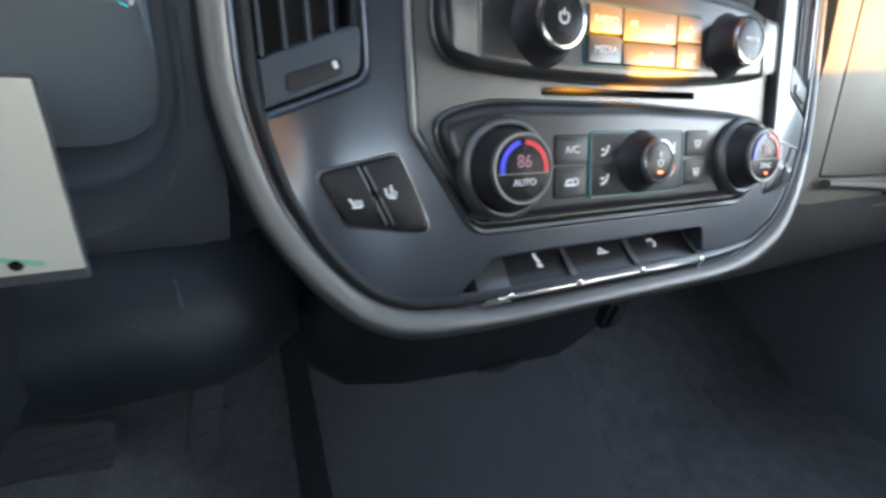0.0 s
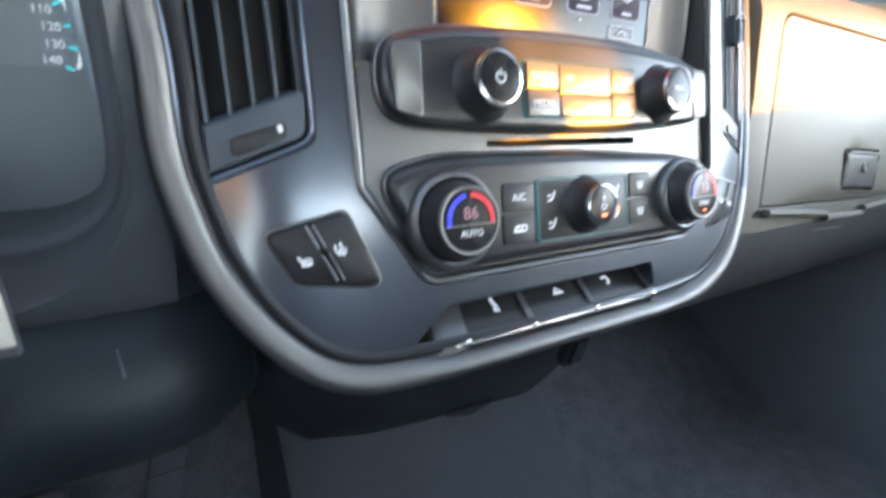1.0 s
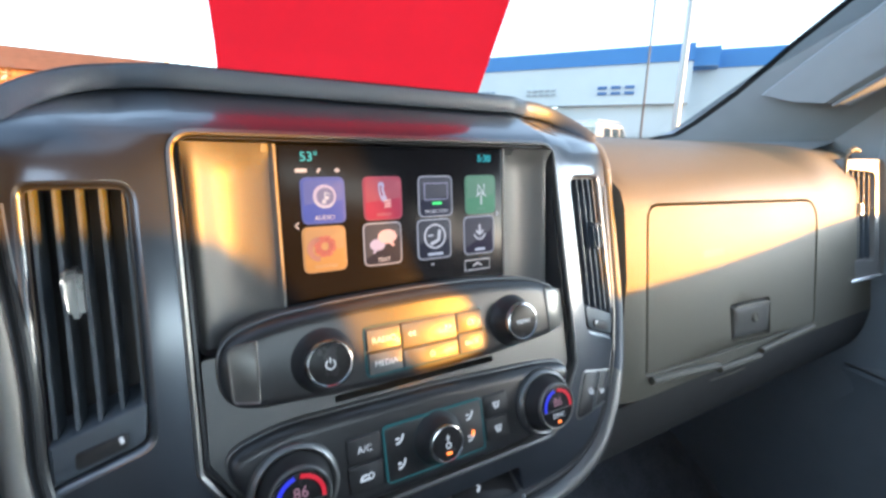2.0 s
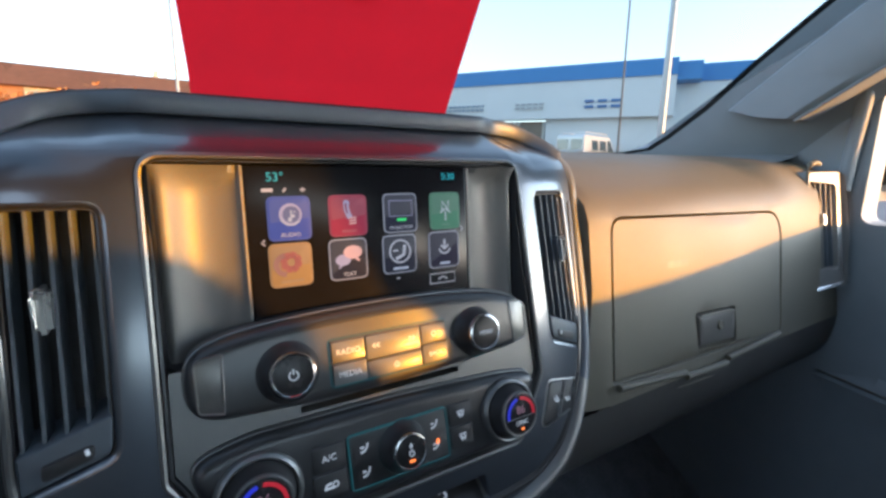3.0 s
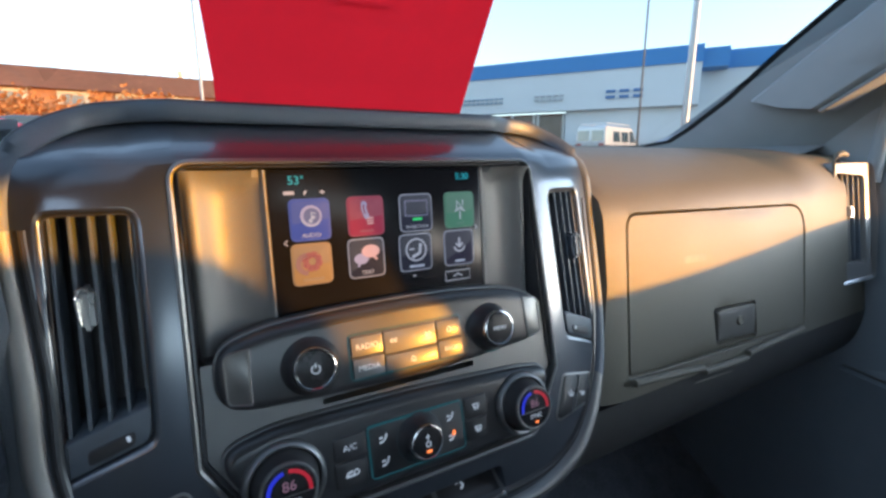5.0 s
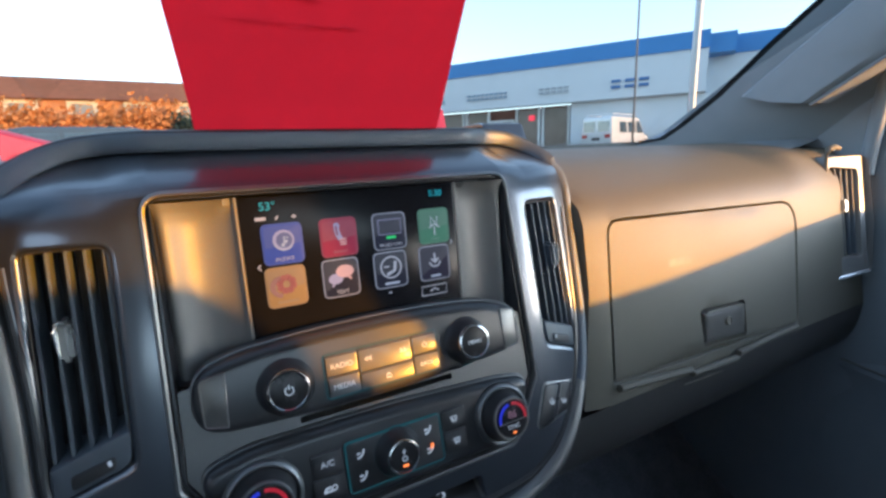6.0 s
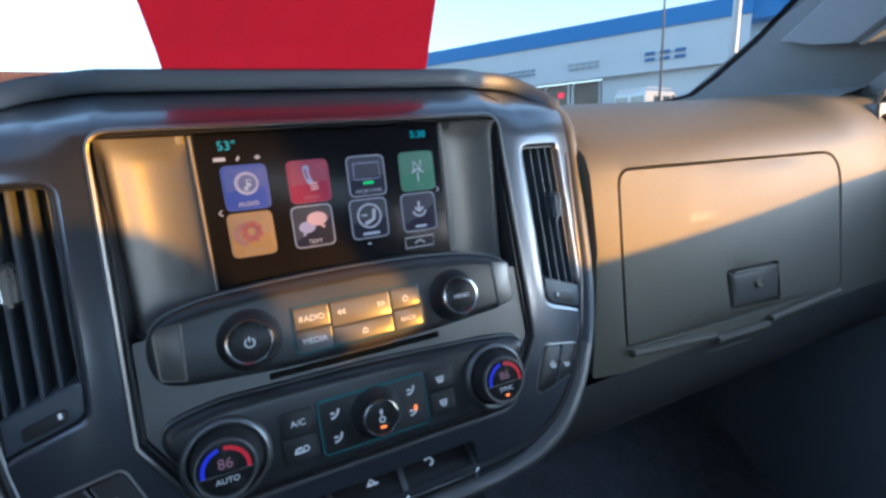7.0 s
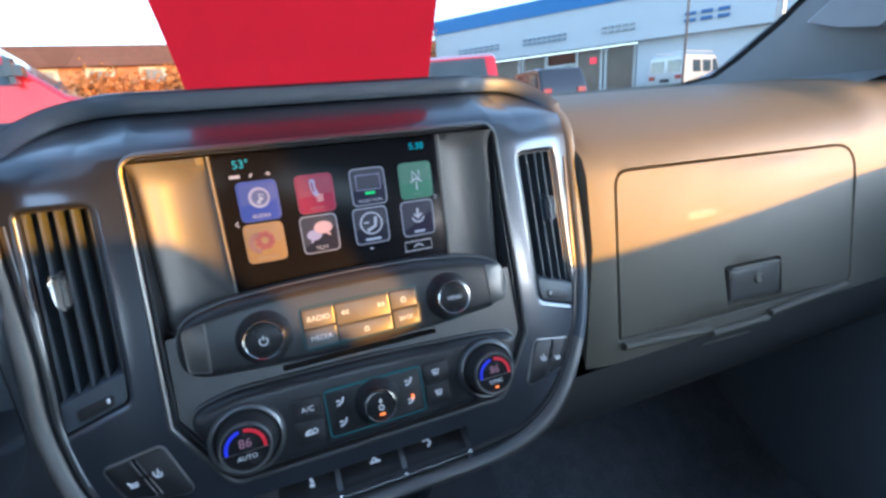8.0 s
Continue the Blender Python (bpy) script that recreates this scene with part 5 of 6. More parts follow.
tube(bm, [(0.790, 0.290 - 0.105 * t, 1.376 + 0.072 * t) for t in (0.0, 0.6, 1.2, 1.8, 2.4)], 0.0032, 8)
part("cover_edge", bm, M_PILLAR, cover)
bm = bmesh.new()
tube(bm, [(0.874, 0.234, 1.26), (0.872, 0.232, 1.31), (0.872, 0.226, 1.40), (0.872, 0.222, 1.46), (0.86, 0.14, 1.57)], 0.011, 10)
tagged(link("trim_door_frame", bm, M_PILLAR), "grey door frame edge", "door frame", kind="structure")
# mirror on the outside of the door
mir = thing("door_mirror", "dark outside door mirror", "mirror")
bm = bmesh.new()
block(bm, (0.98, 0.20, 1.235), (1.22, 0.34, 1.375), 0.035)
part("mirror_shell", bm, M_LOWER, mir)
bm = bmesh.new()
block(bm, (1.00, 0.195, 1.255), (1.20, 0.202, 1.355), 0.003)
part("mirror_glass", bm, M_CHROME, mir)
bm = bmesh.new()
tube(bm, [(0.94, 0.27, 1.23), (1.05, 0.27, 1.26)], 0.02, 10)
part("mirror_arm", bm, M_LOWER, mir)
# armrest on the door
arm = thing("arm_ledge", "grey moulded arm ledge on the passenger door", "arm ledge")
bm = bmesh.new()
rows = []
for k in range(9):
    y = 0.235 - 0.75 * k / 8
    x = XW - 0.080 * min(1, k / 3)
    rows.append([(XW, y, 0.945), (x + 0.012, y, 0.932), (x, y, 0.917), (x + 0.006, y, 0.900), (x + 0.5 * (XW - x), y, 0.84), (XW - 0.010, y, 0.76), (XW - 0.012, y, 0.66), (XW - 0.012, y, 0.50)])
grid(bm, rows)
part("armrest_shell", bm, M_PILLAR, arm)
bm = bmesh.new()
tube(bm, [(XW - 0.083 * min(1, k / 3) + 0.004, 0.235 - 0.75 * k / 8, 0.9265) for k in range(9)], 0.0022, 8)
part("edge_strip", bm, M_RIM, arm, "thin satin edge strip")

# unseen front seats, added; the passenger back's outline is cut to shade the lower stack
SB = rounded([(0.22, 0.74, 0.03), (0.695, 0.74, 0.03), (0.689, 1.170, 0.02), (0.686, 1.2180, 0.003), (0.6605, 1.2200, 0.004), (0.6585, 1.256, 0.010), (0.645, 1.281, 0.012), (0.626, 1.300, 0.010), (0.598, 1.307, 0.008), (0.566, 1.306, 0.010), (0.50, 1.308, 0.02), (0.40, 1.31, 0.03), (0.25, 1.29, 0.04), (0.22, 1.20, 0.04)], 6)


def front_seat(name, label, s):
    seat = thing(name, label, "seat")
    bm = bmesh.new()
    block(bm, (min(s * 0.18, s * 0.70), -0.62, 0.60), (max(s * 0.18, s * 0.70), -0.08, 0.78), 0.05)
    part("cushion", bm, M_CLOTH, seat)
    bm = bmesh.new()
    pts = SB if s > 0 else mirror(SB)
    loft(bm, pts, [(0.03, 0.0), (0.008, 0.012), (0, 0.04), (0, 0.09), (0.01, 0.12), (0.03, 0.13)], lambda z: -0.62 - 0.14 * (z - 0.74) - 0.12, cap0=True, cap1=True)
    part("backrest", bm, M_CLOTH, seat)
    bm = bmesh.new()
    block(bm, (min(s * 0.30, s * 0.63), -0.80, 1.352), (max(s * 0.30, s * 0.63), -0.70, 1.53), 0.035)
    part("headrest", bm, M_CLOTH, seat)
    for x in (0.40, 0.53):
        bm = bmesh.new()
        tube(bm, [(s * x, -0.75, 1.26), (s * x, -0.75, 1.38)], 0.007, 8)
        part("headrest_post", bm, M_CHROME, seat)


front_seat("passenger_seat", "unseen dark grey cloth passenger seat, back outlined to shade the stack", 1)
front_seat("driver_seat", "unseen dark grey cloth driver seat", -1)

# ---- red notice on the dashboard ----
notice = thing("red_notice", "red paper notice standing on the dash against the windscreen", "notice")
bm = bmesh.new()
rows = []
for k in range(7):
    t = k / 6
    rows.append([(-0.107 + 0.218 * j / 6 + 0.006 * t * j / 6 - 0.006 * (t - 0.3) - 0.026 * max(0.0, t - 0.08) * (1 - j / 6), 0.384 - 0.046 * j / 6 - 0.27 * 0.62 * t + 0.006 * math.sin(math.pi * j / 6), 1.322 + 0.27 * t) for j in range(7)])
grid(bm, rows)
bmesh.ops.solidify(bm, geom=bm.faces, thickness=0.0003)
rn = part("paper", bm, M_RED, notice)
m = Matrix.Translation((0.0, 0.361 - 0.27 * 0.62 * 0.45, 1.322 + 0.27 * 0.45)) @ Matrix.Rotation(radians(-12.2), 4, "Z") @ Matrix.Rotation(radians(90 + 31.8), 4, "X") @ Matrix.Translation((0, 0, -0.0078))
for line in ([(-0.082, -0.020), (-0.034, -0.023)], [(-0.022, -0.024), (0.022, -0.025)], [(-0.044, -0.002), (-0.008, -0.005)], [(0.034, 0.006), (0.074, 0.004)]):
    bm = bmesh.new()
    strokes(bm, m, [line], 0.0036)
    part("print_bar", bm, M_PRINT, rn, "faint print on the back of the paper")

# ---- aerial on the wing ----
mast = thing("aerial", "thin grey aerial mast on the front wing", "aerial")
bm = bmesh.new()
tube(bm, [(0.895, 0.72, 0.98), (0.895, 0.72, 1.06), (0.895, 0.722, 1.4), (0.896, 0.724, 1.85)], [0.012, 0.0035, 0.0028, 0.002], 8)
part("mast", bm, mat("weathered_grey_mast", (0.16, 0.15, 0.14), 0.4, 0.4, 0.1, 30), mast)
bm = bmesh.new()
grid(bm, [[(-0.95, 0.80, 1.20), (-0.4, 0.80, 1.22), (0, 0.80, 1.225), (0.4, 0.80, 1.22), (0.95, 0.80, 1.20)], [(-0.95, 1.9, 1.12), (-0.4, 1.9, 1.16), (0, 1.9, 1.165), (0.4, 1.9, 1.16), (0.95, 1.9, 1.12)], [(-0.9, 2.05, 0.9), (-0.4, 2.1, 0.9), (0, 2.1, 0.9), (0.4, 2.1, 0.9), (0.9, 2.05, 0.9)]])
tagged(link("bonnet", bm, mat("dark_car_paint", (0.03, 0.03, 0.035), 0.2, 0.2, 0.05, 10, coat=0.5)), "dark painted truck bonnet", "bonnet", kind="structure")


# ---- outside ----
CX, CY, EYEZ = -0.1, -0.1, 1.305


def bearing(az, dist, z=0.0):
    """A place outside: degrees to the right of straight ahead, metres off, height."""
    return Vector((CX + dist * math.sin(radians(az)), CY + dist * math.cos(radians(az)), z))


def ground_z(x, y):
    """The car park rises gently away from the truck."""
    return GROUND + 0.030 * min(60.0, max(0.0, 0.6 * x + 0.8 * y))


def standing(az, dist):
    p = bearing(az, dist)
    p.z = ground_z(p.x, p.y)
    return p


M_ASPHALT = mat("worn_asphalt", (0.055, 0.055, 0.058), 0.85, 0, 0.3, 3, 0.6, 60)
M_FASCIA = mat("pale_metal_fascia", (0.62, 0.65, 0.67), 0.45, 0, 0.05, 1.5)
M_BLUEBAND = mat("blue_parapet", (0.06, 0.21, 0.50), 0.4, 0, 0.06, 1.5)
M_SIGN = mat("blue_sign", (0.06, 0.15, 0.36), 0.4, 0, 0.05, 4)
M_SIGNPALE = mat("pale_sign", (0.24, 0.31, 0.40), 0.4, 0, 0.05, 4)
M_SIGNGREY = mat("faded_sign", (0.40, 0.43, 0.46), 0.4, 0, 0.05, 4)
M_FRAME = mat("white_window_frame", (0.70, 0.70, 0.68), 0.4, 0, 0.05, 4)
M_SHOP = mat("shop_glass", (0.15, 0.115, 0.10), 0.12, 0, 0.4, 1.2)
# pale base colour stands in for light reflected by the motel panes
M_PANE = mat("pale_motel_pane", (0.34, 0.31, 0.25), 0.12, 0, 0.3, 2)
M_BRICKDARK = mat("red_brown_panel", (0.20, 0.09, 0.06), 0.8, 0, 0.25, 5)
M_ORANGEBRICK = mat("orange_brick", (0.55, 0.26, 0.12), 0.85, 0, 0.2, 6)
M_CREAM = mat("cream_render", (0.75, 0.66, 0.48), 0.8, 0, 0.1, 3)
M_ROOF = mat("brown_shingle", (0.46, 0.22, 0.13), 0.9, 0, 0.18, 3)
M_POLE = mat("grey_steel_pole", (0.42, 0.42, 0.42), 0.4, 0.6, 0.08, 6)
M_TYRE = mat("black_tyre", (0.02, 0.02, 0.02), 0.8, 0, 0.2, 20)
M_RIMALU = mat("alloy_wheel", (0.5, 0.5, 0.5), 0.3, 0.9, 0.05, 20)
# pale blue base paints in some of the sky the glass reflects
M_CARGLASS = mat("sky_tinted_car_glass", (0.10, 0.15, 0.19), 0.05, 0, 0.2, 3, spec=1.0, coat=1.0)
M_LAMP = mat("lamp_lens", (0.5, 0.5, 0.5), 0.1, 0, 0.1, 20)
M_TAIL = mat("red_tail_lamp", (0.35, 0.01, 0.01), 0.15, 0, 0.1, 20)
M_BARK = mat("bark", (0.09, 0.06, 0.045), 0.9, 0, 0.3, 8)
M_LEAF = mat("autumn_leaves", (0.60, 0.24, 0.06), 0.7, 0, 0.4, 2)
M_CONIFER = mat("dark_conifer", (0.035, 0.06, 0.05), 0.8, 0, 0.4, 2)
M_LEAFG = mat("dry_green_leaves", (0.12, 0.11, 0.04), 0.7, 0, 0.4, 2)

bm = bmesh.new()
LAT = sorted({-900.0, -500.0, -250.0, 250.0, 500.0, 900.0} | {-120.0 + 6.0 * i for i in range(41)})
grid(bm, [[(x, y, ground_z(x, y)) for x in LAT] for y in LAT])
tagged(link("ground", bm, M_ASPHALT), "worn dark asphalt car park", "ground", kind="structure")

# dealership
bm = bmesh.new()
B0 = bearing(57.63, 29.7)
KB = 1.4286
BA = Vector((-0.547, 0.837, 0))
BN = Vector((-0.837, -0.547, 0))


def fac(s, z, d=0.0):
    """A place on the dealership's front: metres along it from its corner, above the eye, and proud of it."""
    return B0 + KB * (BA * s + BN * d) + Vector((0, 0, EYEZ + KB * z))


def fac_box(bm, s0, s1, z0, z1, d0, d1):
    c = [fac(s, z, d) for d in (d0, d1) for z in (z0, z1) for s in (s0, s1)]
    v = [bm.verts.new(p) for p in c]
    for q in ((0, 1, 3, 2), (4, 6, 7, 5), (0, 4, 5, 1), (2, 3, 7, 6), (0, 2, 6, 4), (1, 5, 7, 3)):
        bm.faces.new([v[i] for i in q])
    return bm


BOT = -1.0
shop = thing("dealership", "pale low dealership building with blue parapet and glazed front", "building")
L = 15.2
part("fascia", fac_box(bmesh.new(), 0, L, 1.98, 3.56, -0.6, 0), M_FASCIA, shop, "pale metal sign fascia", False)
part("parapet", fac_box(bmesh.new(), -0.02, L + 0.02, 3.56, 4.2, -0.7, 0.06), M_BLUEBAND, shop, "bright blue parapet", False)
part("corner_pier", fac_box(bmesh.new(), -0.9, 0, 3.4, 4.1, -1.6, -0.3), M_BLUEBAND, shop, "", False)
part("side_parapet", fac_box(bmesh.new(), -14, -0.9, 3.45, 4.15, -6, -1.3), M_BLUEBAND, shop, "bright blue parapet", False)
part("side_wall", fac_box(bmesh.new(), -14, 0, BOT, 3.45, -6, -1.35), M_FASCIA, shop, "pale metal wall", False)
part("pale_wall", fac_box(bmesh.new(), 0, 5.2, BOT, 1.98, -6, -0.35), M_FASCIA, shop, "pale metal wall", False)
part("inner_wall", fac_box(bmesh.new(), 5.2, L, BOT, 1.98, -6, -1.2), M_BRICKDARK, shop, "red-brown wall behind the glass", False)
for s0, s1 in ((5.4, 6.6), (6.8, 7.9), (9.4, 10.6), (10.8, 12.2), (12.4, 13.4), (13.6, 15.0)):
    w = part("window", fac_box(bmesh.new(), s0, s1, BOT + 0.5, 1.85, -0.9, -0.84), M_SHOP, shop, "dark shop window", False)
    for a, b in ((s0 - 0.06, s0 + 0.05), (s1 - 0.05, s1 + 0.06)):
        part("frame", fac_box(bmesh.new(), a, b, BOT + 0.3, 1.95, -0.9, -0.75), M_FRAME, w, "", False)
door = part("entrance_door", fac_box(bmesh.new(), 8.05, 9.3, BOT, 1.36, -0.8, -0.74), M_SHOP, shop, "glazed double entrance door with white frame", False)
for a, b, z0, z1 in ((8.0, 8.1, BOT, 1.45), (8.62, 8.72, BOT, 1.36), (9.25, 9.35, BOT, 1.45), (8.0, 9.35, 1.36, 1.46)):
    part("frame", fac_box(bmesh.new(), a, b, z0, z1, -0.82, -0.66), M_FRAME, door, "", False)
part("lit_sign", fac_box(bmesh.new(), 7.02, 7.30, 1.36, 1.60, -0.82, -0.78), mat("red_neon", (0.6, 0.02, 0.03), 0.4, 0, 0.1, 4, emit=(1, 0.05, 0.08), power=0.2), shop, "small red lit window sign", False)


def sign(s0, s1, zc, h, count, material, label):
    """A sign drawn as two plain bars a letter."""
    w = (s1 - s0) / count
    for k in range(count):
        a, b = s0 + w * (k + 0.16), s0 + w * (k + 0.84)
        bm = bmesh.new()
        fac_box(bm, a, b, zc + h * 0.18, zc + h * 0.5, 0.0, 0.08)
        fac_box(bm, a, b, zc - h * 0.5, zc - h * 0.18, 0.0, 0.08)
        part("sign_bar", bm, material, shop, label, False)


def along(az):
    """Metres along the front at a bearing."""
    d = Vector((math.sin(radians(az)), math.cos(radians(az)), 0))
    o = Vector((CX, CY, 0)) - B0
    den = d.x * BA.y - d.y * BA.x
    return (o.y * d.x - o.x * d.y) / den / KB if abs(den) > 1e-9 else 0.0


for a0, a1, zc, h, count, mm, lab in ((28.7, 23.8, 2.55, 0.24, 8, M_SIGNPALE, "pale blue sign bars"), (36.3, 31.3, 2.55, 0.26, 9, M_SIGNPALE, "pale blue sign bars"), (43.5, 39.9, 2.55, 0.26, 5, M_SIGNGREY, "faded grey sign bars"), (52.3, 47.9, 2.55, 0.34, 3, M_SIGN, "dark blue sign bars")):
    s0, s1 = along(a0), along(a1)
    sign(min(s0, s1), max(s0, s1), zc, h, count, mm, lab)

# motel across the road
MP = bearing(-9, 35.5)
MA = Vector((math.cos(radians(4)), math.sin(radians(4)), 0))
MN = Vector((math.sin(radians(4)), -math.cos(radians(4)), 0))


def mot(s, z, d=0.0):
    return MP + MA * s + MN * d + Vector((0, 0, EYEZ + z))


def mot_box(bm, s0, s1, z0, z1, d0, d1):
    v = [bm.verts.new(mot(s, z, d)) for d in (d0, d1) for z in (z0, z1) for s in (s0, s1)]
    for q in ((0, 1, 3, 2), (4, 6, 7, 5), (0, 4, 5, 1), (2, 3, 7, 6), (0, 2, 6, 4), (1, 5, 7, 3)):
        bm.faces.new([v[i] for i in q])
    return bm


motel = thing("motel", "long orange brick motel with cream bays and brown roof", "building")
part("wall", mot_box(bmesh.new(), -16, 24, BOT, 3.95, -8, 0), M_ORANGEBRICK, motel, "orange brick wall", False)
bm = bmesh.new()
grid(bm, [[mot(-16.4, 3.85, 0.6), mot(24.4, 3.85, 0.6)], [mot(-16.2, 5.32, -1.7), mot(24.2, 5.32, -1.7)], [mot(-16.2, 5.34, -7), mot(24.2, 5.34, -7)]])
bmesh.ops.solidify(bm, geom=bm.faces, thickness=0.15)
part("roof", bm, M_ROOF, motel, "brown shingle mansard roof", False)
for k in range(14):
    s = -15 + 2.8 * k
    bay = part("bay", mot_box(bmesh.new(), s, s + 1.5, BOT, 3.8, 0, 0.12), M_CREAM, motel, "cream rendered bay", False)
    w = part("window", mot_box(bmesh.new(), s + 0.25, s + 1.25, 2.98, 3.6, 0.12, 0.17), M_PANE, bay, "pane with reflected light in its pale colour", False)
    part("sill", mot_box(bmesh.new(), s + 0.18, s + 1.32, 2.90, 2.98, 0.12, 0.24), M_CREAM, w, "", False)
    part("grille", mot_box(bmesh.new(), s + 0.33, s + 1.17, 2.50, 2.76, 0.12, 0.2), M_TYRE, bay, "", False)
    part("window", mot_box(bmesh.new(), s + 0.25, s + 1.25, 0.0, 1.1, 0.12, 0.17), M_SHOP, bay, "", False)
part("chimney", mot_box(bmesh.new(), 5.4, 5.7, 4.8, 5.75, -2, -1.7), M_CREAM, motel, "", False)


# lamp poles
def pole(az, dist, r, top, label):
    t = thing("lamp_pole", label, "lamp pole", "car park lamp poles")
    p = standing(az, dist)
    bm = bmesh.new()
    tube(bm, [p + Vector((0, 0, 0.6)), p + Vector((0, 0, 3)), p + Vector((0, 0, top))], [r, r * 0.95, r * 0.7], 16)
    part("shaft", bm, M_POLE, t)
    bm = bmesh.new()
    tube(bm, [p, p + Vector((0, 0, 0.7))], r * 2.4, 20)
    part("footing", bm, M_FASCIA, t, "pale concrete footing")
    bm = bmesh.new()
    block(bm, p + Vector((-0.3, -0.7, top)), p + Vector((0.3, 0.1, top + 0.18)), 0.04)
    part("lamp_head", bm, M_POLE, t)


pole(56.4, 9.0, 0.062, 7.5, "grey steel car park lamp pole")
pole(1.65, 24.0, 0.075, 10.0, "slim grey steel lamp pole")


# vehicles
def car(name, label, category, side_pts, glass_rows, length, width, base, paint, at, heading, wheels=(0.82, 0.82), rack=False, wheel_r=0.36):
    """A car: a lofted body from its side outline, with glass, lamps and wheels. x runs from nose to tail in its own frame."""
    t = thing(name, label, category)
    t.matrix_world = Matrix.Translation(at) @ Matrix.Rotation(radians(heading), 4, "Z")
    bm = bmesh.new()
    hw = width / 2
    rings = []
    for f in (-1.0, -0.94, -0.8, 0.8, 0.94, 1.0):
        edge = 0.05 if abs(f) > 0.97 else 0.0
        ring = []
        for x, z in side_pts:
            up = max(0.0, (z - base) / 1.0)
            taper = 1.0 - 0.13 * min(1.0, up) if z > base else 1.0
            shrink = edge * (1 if z > 0.5 else 0.4)
            ring.append(bm.verts.new((x * (1 - shrink * 0.25), f * hw * taper, z - shrink * 0.6 if z > 0.6 else z)))
        rings.append(ring)
    for a, b in zip(rings, rings[1:]):
        for i in range(len(a)):
            bm.faces.new((a[i], a[(i + 1) % len(a)], b[(i + 1) % len(a)], b[i]))
    bm.faces.new(rings[0]), bm.faces.new(rings[-1])
    part("body", bm, paint, t)
    for s in (-1, 1):
        for quad in glass_rows:
            bm = bmesh.new()
            vs = []
            for x, z in quad:
                up = max(0.0, (z - base))
                y = s * hw * (1.0 - 0.13 * min(1.0, up)) + s * 0.004
                vs.append(bm.verts.new((x, y, z)))
            bm.faces.new(vs)
            bmesh.ops.solidify(bm, geom=bm.faces, thickness=0.012)
            part("side_window", bm, M_CARGLASS, t, "", False)
    nose, tail = min(p[0] for p in side_pts), max(p[0] for p in side_pts)
    for s in (-1, 1):
        for x, mm, nm in ((nose + 0.02, M_LAMP, "headlight"), (tail - 0.02, M_TAIL, "tail_light")):
            bm = bmesh.new()
            block(bm, (x - 0.05, s * hw * 0.72 - 0.16, base - 0.22), (x + 0.05, s * hw * 0.72 + 0.16, base - 0.04), 0.02)
            part(nm, bm, mm, t)
        for x in (nose + wheels[0], tail - wheels[1]):
            bm = bmesh.new()
            turned(bm, (x, s * (hw - 0.02), wheel_r), [(wheel_r - 0.03, -0.2), (wheel_r, -0.17), (wheel_r, -0.02), (wheel_r - 0.04, 0.02)], 28, Vector((0, s, 0)))
            w = part("tyre", bm, M_TYRE, t)
            bm = bmesh.new()
            turned(bm, (x, s * (hw - 0.02), wheel_r), [(wheel_r * 0.68, 0.0), (wheel_r * 0.66, 0.025), (wheel_r * 0.2, 0.01)], 20, Vector((0, s, 0)))
            part("wheel_rim", bm, M_RIMALU, w)
    return t


def cross_glass(t, p0, p1, hw, name):
    """A windscreen or tailgate pane across the car between two points of its side outline."""
    bm = bmesh.new()
    d = Vector((p1[1] - p0[1], -(p1[0] - p0[0]))).normalized() * 0.012
    if d.x * (1 if p0[0] > 0 else -1) < 0:
        d = -d
    bm.faces.new([bm.verts.new((p0[0] + d.x, -hw, p0[1] + d.y)), bm.verts.new((p0[0] + d.x, hw, p0[1] + d.y)), bm.verts.new((p1[0] + d.x, hw * 0.9, p1[1] + d.y)), bm.verts.new((p1[0] + d.x, -hw * 0.9, p1[1] + d.y))])
    bmesh.ops.solidify(bm, geom=bm.faces, thickness=0.01)
    part(name, bm, M_CARGLASS, t, "", False)


def paint(name, c):
    return mat(name, c, 0.22, 0.1, 0.04, 3, coat=0.6)


M_REDCAR = paint("red_car_paint", (0.55, 0.015, 0.035))
M_WHITECAR = paint("white_van_paint", (0.75, 0.75, 0.73))
M_DARKCAR = paint("dark_car_paint_navy", (0.028, 0.038, 0.058))
M_GREYCAR = paint("grey_blue_car_paint", (0.16, 0.20, 0.25))
SUV = [(-2.35, 0.45), (-2.4, 0.75), (-2.3, 0.98), (-1.35, 1.12), (-0.55, 1.72), (-0.3, 1.80), (1.6, 1.80), (1.95, 1.74), (2.3, 1.1), (2.35, 0.5), (2.2, 0.35), (-2.2, 0.35)]
SUVG = [[(-1.05, 1.16), (-0.50, 1.64), (-0.02, 1.68), (-0.02, 1.14)], [(0.06, 1.14), (0.06, 1.68), (0.98, 1.68), (0.98, 1.14)], [(1.06, 1.14), (1.06, 1.68), (1.66, 1.66), (1.95, 1.16)]]
VAN = [(-2.6, 0.4), (-2.75, 0.8), (-2.6, 1.05), (-1.9, 1.2), (-1.35, 1.92), (-1.1, 2.05), (2.6, 2.06), (2.75, 1.95), (2.85, 0.6), (2.7, 0.35), (-2.5, 0.32)]
VANG = [[(-1.75, 1.25), (-1.25, 1.85), (-0.75, 1.85), (-0.75, 1.22)], [(-0.55, 1.25), (-0.55, 1.8), (0.5, 1.8), (0.5, 1.25)], [(0.75, 1.25), (0.75, 1.8), (1.7, 1.8), (1.7, 1.25)]]
